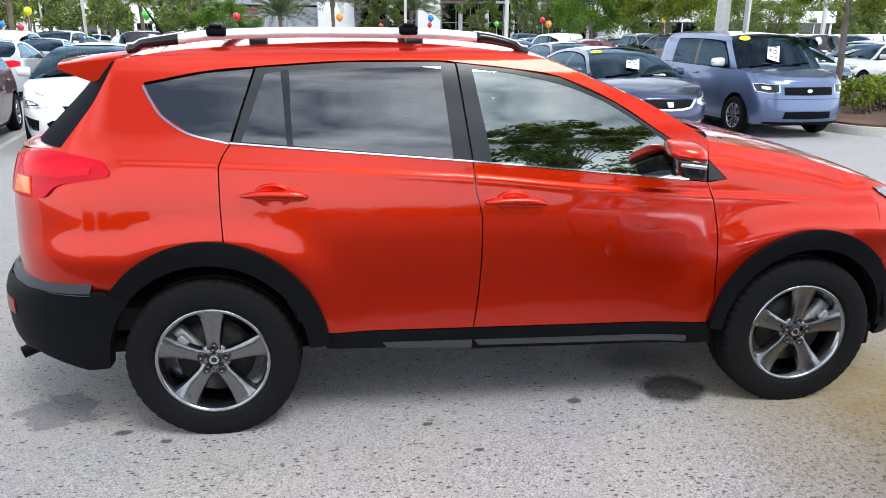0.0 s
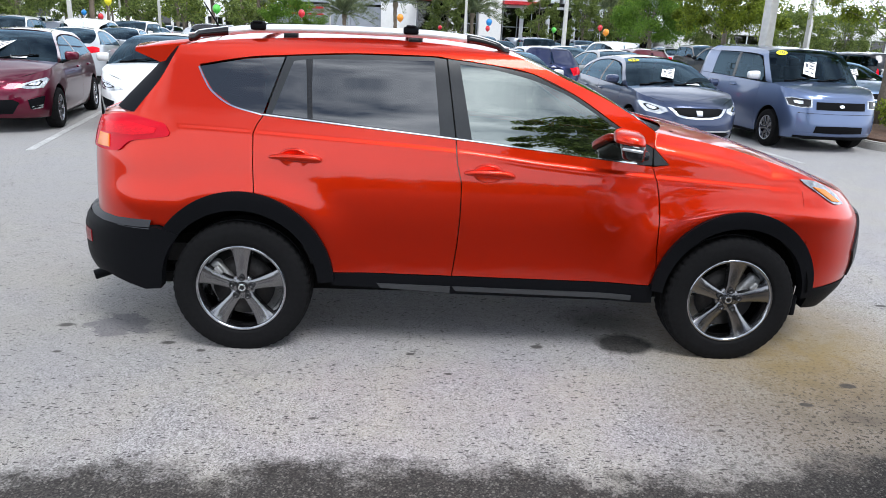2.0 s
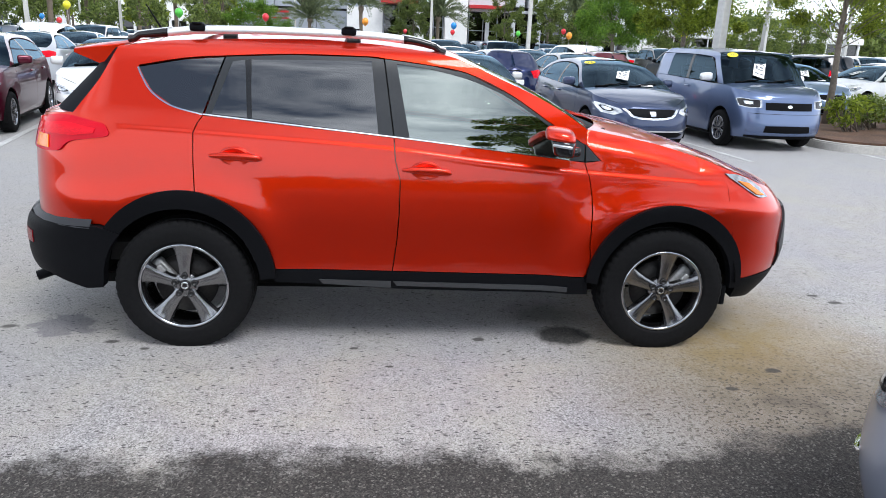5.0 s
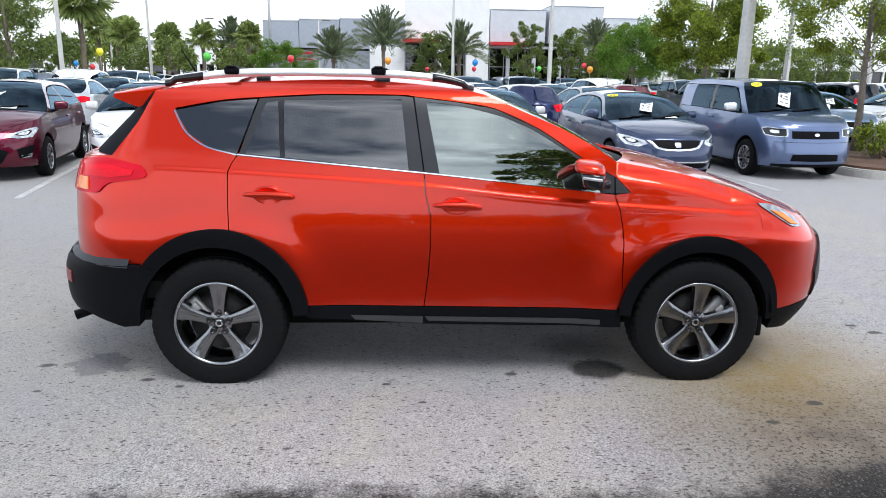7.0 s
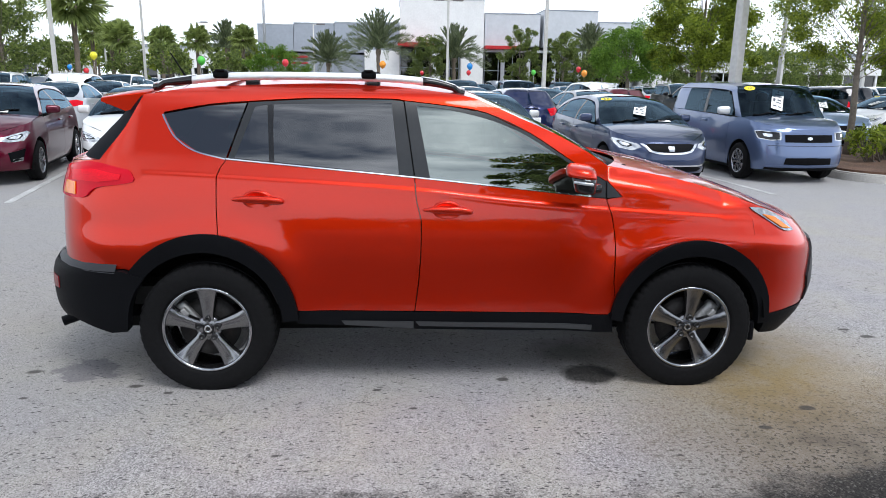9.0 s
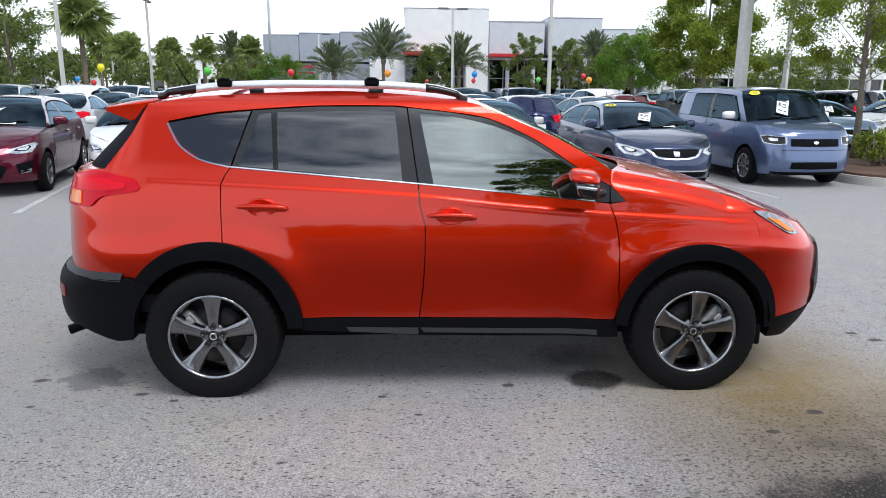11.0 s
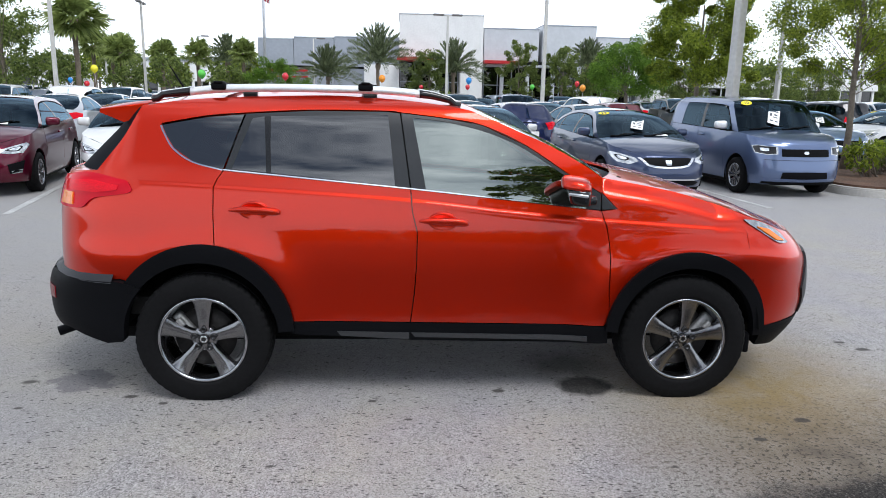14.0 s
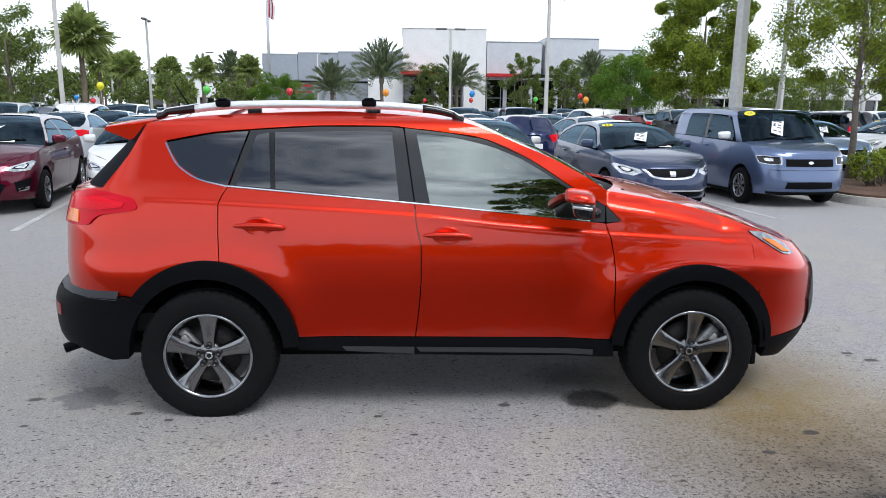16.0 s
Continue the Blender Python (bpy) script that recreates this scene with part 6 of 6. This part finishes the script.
def leaf_cloud(centres, radii, count, size, flat=0.75, seed=1):
    """Small pointed leaves scattered in clumps, thicker towards the outside of each clump."""
    g = np.random.default_rng(seed)
    k = g.integers(0, len(centres), count)
    d = g.normal(size=(count, 3))
    d /= np.linalg.norm(d, axis=1, keepdims=True)
    rad = g.random(count) ** 0.45
    p = np.array(centres)[k] + d * (np.array(radii)[k] * rad)[:, None] * (1, 1, flat)
    u = g.normal(size=(count, 3)) + d * 0.6 - (0, 0, 0.3)
    u /= np.linalg.norm(u, axis=1, keepdims=True)
    w = np.cross(u, g.normal(size=(count, 3)))
    w /= np.linalg.norm(w, axis=1, keepdims=True)
    s = size * g.uniform(0.6, 1.3, count)[:, None]
    verts = np.stack([p - u * s, p + w * s * 0.38, p + u * s, p - w * s * 0.38], 1).reshape(-1, 3)
    me = bpy.data.meshes.new("crown")
    me.from_pydata(verts.tolist(), [], [(4 * i, 4 * i + 1, 4 * i + 2, 4 * i + 3) for i in range(count)])
    return me


def broad_tree(x, y, height, spread, stem, leaves, size, mat, label, seed=1, girth=0.09, low=0.35, base=0.0):
    g = random.Random(seed)
    root = thing("tree", pose(x, y, base), label, "tree", "lot trees")
    top = Vector((g.uniform(-0.15, 0.15), g.uniform(-0.15, 0.15), height * 0.8))
    trunk = tube([(0, 0, 0), (0.03, 0.02, stem * 0.5), (0.0, 0.05, stem), tuple(top * 0.75 + Vector((0, 0, 0.2 * height * 0.3))), tuple(top)], [girth * 1.25, girth, girth * 0.85, girth * 0.5, girth * 0.2], 10)
    centres, radii, limbs = [], [], []
    n = int(12 + spread * 7)
    for k in range(n):
        a, f = k * 2.399 + g.uniform(-0.4, 0.4), (k + 0.5) / n
        z = stem + (height - stem) * (low * 0.3 + (1 - low * 0.3) * f * 0.97)
        reach = spread * math.sqrt(max(0.06, 1 - (2 * f - 0.72) ** 2 / 1.75)) * g.uniform(0.55, 1.0)
        c = Vector((reach * math.cos(a), reach * math.sin(a), z + g.uniform(-0.15, 0.15)))
        z0 = stem * 0.8 + (c.z - stem) * 0.45
        limbs.append(tube([(0, 0.03, z0), tuple(Vector((0, 0, z0)).lerp(c, 0.5) + Vector((0, 0, 0.12))), tuple(c)], [girth * 0.17, girth * 0.10, girth * 0.04], 6))
        centres.append(tuple(c))
        radii.append(spread * g.uniform(0.24, 0.42))
        for _ in range(2):
            q = c + Vector((g.uniform(-1, 1), g.uniform(-1, 1), g.uniform(-0.6, 0.8))) * spread * 0.33
            centres.append(tuple(q))
            radii.append(spread * g.uniform(0.12, 0.24))
    part("trunk", joined(trunk, *limbs), bark, root)
    part("crown", leaf_cloud(centres, radii, leaves, size, 0.8, seed), mat, root)
    return root


def palm(x, y, height, kind="fan", seed=1, spread=1.7, mat=None):
    g = random.Random(seed)
    root = thing("palm_tree", pose(x, y, 0), "tall fan palm with a round shaggy head" if kind == "fan" else "date palm with long arching feathery fronds", "palm tree", "lot palms")
    h = height - spread * (0.65 if kind == "fan" else 1.08)
    rings = [(0.02 * math.sin(z), 0.02 * math.cos(z), z * h / 14) for z in range(15)]
    part("trunk", tube(rings, [0.15 * (1.15 if k % 2 else 1.0) * (1 + (0.5 if k > 12 else 0.0)) for k in range(15)], 10), palm_bark, root)
    verts, faces = [], []

    def strip(a, b, w):
        a, b = Vector(a), Vector(b)
        d = (b - a)
        s = d.cross(Vector((g.uniform(-1, 1), g.uniform(-1, 1), g.uniform(-1, 1)))).normalized() * w
        i = len(verts)
        verts.extend([tuple(a - s * 0.4), tuple(a + d * 0.35 + s), tuple(b), tuple(a + d * 0.35 - s)])
        faces.append((i, i + 1, i + 2, i + 3))

    def blade(root_at, along, across, length, width, droop):
        """One pointed finger of a fan leaf, broad at the middle."""
        i = len(verts)
        m = root_at + along * length * 0.58
        verts.extend([tuple(root_at), tuple(m - across * width), tuple(root_at + along * length - Vector((0, 0, droop))), tuple(m + across * width)])
        faces.append((i, i + 1, i + 2, i + 3))

    n = 32 if kind == "fan" else 56
    for k in range(n):
        az = k * 2.399 + g.uniform(-0.2, 0.2)
        el = radians(84 - 128 * (k / n) + g.uniform(-9, 9)) if kind == "fan" else radians(86 - 84 * (k / n) ** 1.15 + g.uniform(-6, 6))
        out = Vector((math.cos(az) * math.cos(el), math.sin(az) * math.cos(el), math.sin(el)))
        base = Vector((0, 0, h))
        side = out.cross(Vector((0, 0, 1))).normalized()
        if kind == "fan":
            stalk = base + out * spread * g.uniform(0.16, 0.52)
            strip(base, stalk, 0.03)
            tilt = Matrix.Rotation(g.uniform(-0.6, 0.6), 3, out)
            side = tilt @ side
            up = side.cross(out)
            fan = spread * g.uniform(0.50, 0.62)
            for j in range(17):
                f = radians(-112 + 14 * j)
                d = (out * math.cos(f) + side * math.sin(f) + up * 0.10 * math.cos(2 * f)).normalized()
                blade(stalk, d, up.cross(d).normalized(), fan * (1 - 0.16 * abs(f)), fan * 0.078, fan * (0.12 + 0.16 * g.random()))
        else:
            pts = [base + out * spread * 1.16 * t - Vector((0, 0, spread * 0.34 * t ** 2.4 * (0.5 + math.cos(el)))) for t in (j / 24 for j in range(25))]
            for j in range(3, 25):
                lf = spread * 0.24 * (1 - 0.8 * abs(j / 24 - 0.42))
                for s in (-1, 1):
                    tip = (side * s * 0.62 + out * 0.9 + Vector((0, 0, 0.28 + g.uniform(-0.2, 0.2)))).normalized()
                    strip(pts[j], pts[j] + tip * lf, 0.040)
            for j in range(24):
                strip(pts[j], pts[j + 1] + out * 0.03, 0.028)
    me = bpy.data.meshes.new("fronds")
    me.from_pydata(verts, [], faces)
    part("fronds", me, mat or (palm_leaf if kind == "fan" else date_leaf), root)
    return root


def shrub(x, y, r, h, leaves, size, mat, label, seed=1, base=0.0):
    g = random.Random(seed)
    root = thing("shrub", pose(x, y, base), label, "shrub", "shrubs")
    cs = [(g.uniform(-r, r) * 0.7, g.uniform(-r, r) * 0.7, h * g.uniform(0.25, 0.78)) for _ in range(14)]
    stems = [tube([(0.05 * i, 0, 0), tuple(Vector(c) * 0.6), c], [0.02, 0.015, 0.006], 5) for i, c in enumerate(cs[:8])]
    part("branchwork", joined(*stems), bark, root)
    part("foliage", leaf_cloud(cs, [r * g.uniform(0.3, 0.5) for _ in cs], leaves, size, h / r / 2 if h < 2 * r else 1.0, seed), mat, root)
    return root


# nearest tree and shrubs in the planting bed
broad_tree(11.2, 12.0, 6.3, 2.05, 1.8, 95000, 0.033, oak_leaf, "young live oak in a mulched bed", 3, 0.072, 0.3, 0.15)
broad_tree(16.2, 16.5, 6.4, 2.0, 2.0, 16000, 0.07, oak_leaf, "young live oak in a mulched bed", 13, 0.085, 0.3)
for k in range(9):
    shrub(10.6 + 0.55 * k, 10.4 + 0.35 * (k % 3) + 0.15 * k, 0.45, 0.85 + 0.1 * (k % 2), 700, 0.055, dull_leaf if k % 2 else oak_leaf, "low leafy hedge shrub in brown mulch", 40 + k, 0.17)
broad_tree(14.5, 28.5, 7.2, 2.3, 2.0, 64000, 0.074, oak_leaf, "broad green oak behind the parked cars", 5, 0.12)
broad_tree(16.5, 45, 4.9, 2.6, 1.9, 34000, 0.075, fresh_leaf, "rounded bright green shade tree", 6, 0.14)
broad_tree(-8.6, 54, 3.6, 2.1, 0.6, 24000, 0.07, fresh_leaf, "low bright green rounded tree", 8, 0.10)
for i, (x, y, h, s) in enumerate(((3.8, 63, 5.4, 1.7), (12.6, 66, 6.6, 1.6), (16.3, 64, 6.0, 1.9), (19.6, 62, 5.2, 2.0), (28, 64, 4.6, 2.2), (34, 60, 4.2, 2.4), (40, 62, 4.8, 2.6))):
    broad_tree(x, y, h, s, 1.2, 11000, 0.105, dull_leaf, "narrow dark tree before the showroom", 20 + i, 0.10)
for i in range(14):
    broad_tree(-22 - 5.0 * (i % 7) - 2.5 * (i // 7), 27 + 16 * (i // 7) + 2.5 * (i % 3), 6.4 + 1.1 * (i % 3), 2.7, 1.2, 10000, 0.115, dull_leaf if i % 3 else oak_leaf, "dense dark green tree at the edge of the lot", 60 + i, 0.14)
for i in range(12):
    broad_tree(-46 + 4.9 * i + 1.1 * (i % 2), 82 + 4 * (i % 3), 4.6 + 0.6 * (i % 4), 2.4, 2.2, 2000, 0.26, dull_leaf if i % 2 else oak_leaf, "far dark green tree behind the lot", 90 + i, 0.16)
for i in range(5):
    broad_tree(-28.5 + 4.1 * i, 53 + 1.5 * (i % 3), 3.3 + 0.7 * (i % 2), 1.5, 1.6, 2000, 0.14, dull_leaf, "low spreading tree in front of the palms", 140 + i, 0.09)
for i in range(9):
    broad_tree(36 + 6.5 * i, 78 + 5 * (i % 3), 4.4 + 0.8 * (i % 3), 3.8, 1.2, 3000, 0.32, dull_leaf, "far dark green tree behind the lot", 120 + i, 0.16)
for i, (x, y, h, s) in enumerate(((-19.6, 45, 7.5, 2.5), (-22.3, 60, 5.8, 1.9), (-23.8, 62, 6.0, 1.8), (-20.2, 64, 5.9, 1.9), (-17.6, 66, 6.1, 1.8), (-13.4, 66, 6.2, 1.8), (-27, 66, 6.8, 2.1), (-31, 58, 7.2, 2.1))):
    palm(x, y, h, "fan", 30 + i, s)
for i, (x, y, h, s) in enumerate(((-0.8, 62, 7.9, 3.4), (6.1, 64, 6.9, 3.0), (-5.6, 66, 6.2, 2.9), (20.0, 69, 7.6, 2.6), (-15.8, 70, 7.2, 2.6))):
    palm(x, y, h, "date", 50 + i, s)
shrub(1.5, 60, 1.8, 2.0, 2500, 0.14, dull_leaf, "dark shrub mass before the entrance", 71)
# behind the viewer, mirrored in the panes
for i in range(14):
    broad_tree(-34 + 7.5 * i + 1.5 * (i % 2), -52 - 4 * (i % 3), 2.5 + 0.25 * (i % 3), 4.4, 0.3, 2500, 0.34, dull_leaf, "far low tree beyond the lane", 80 + i, 0.12)
broad_tree(4.95, -10.5, 7.9, 1.9, 1.9, 16000, 0.12, dull_leaf, "live oak standing behind the parked cars", 77, 0.13)
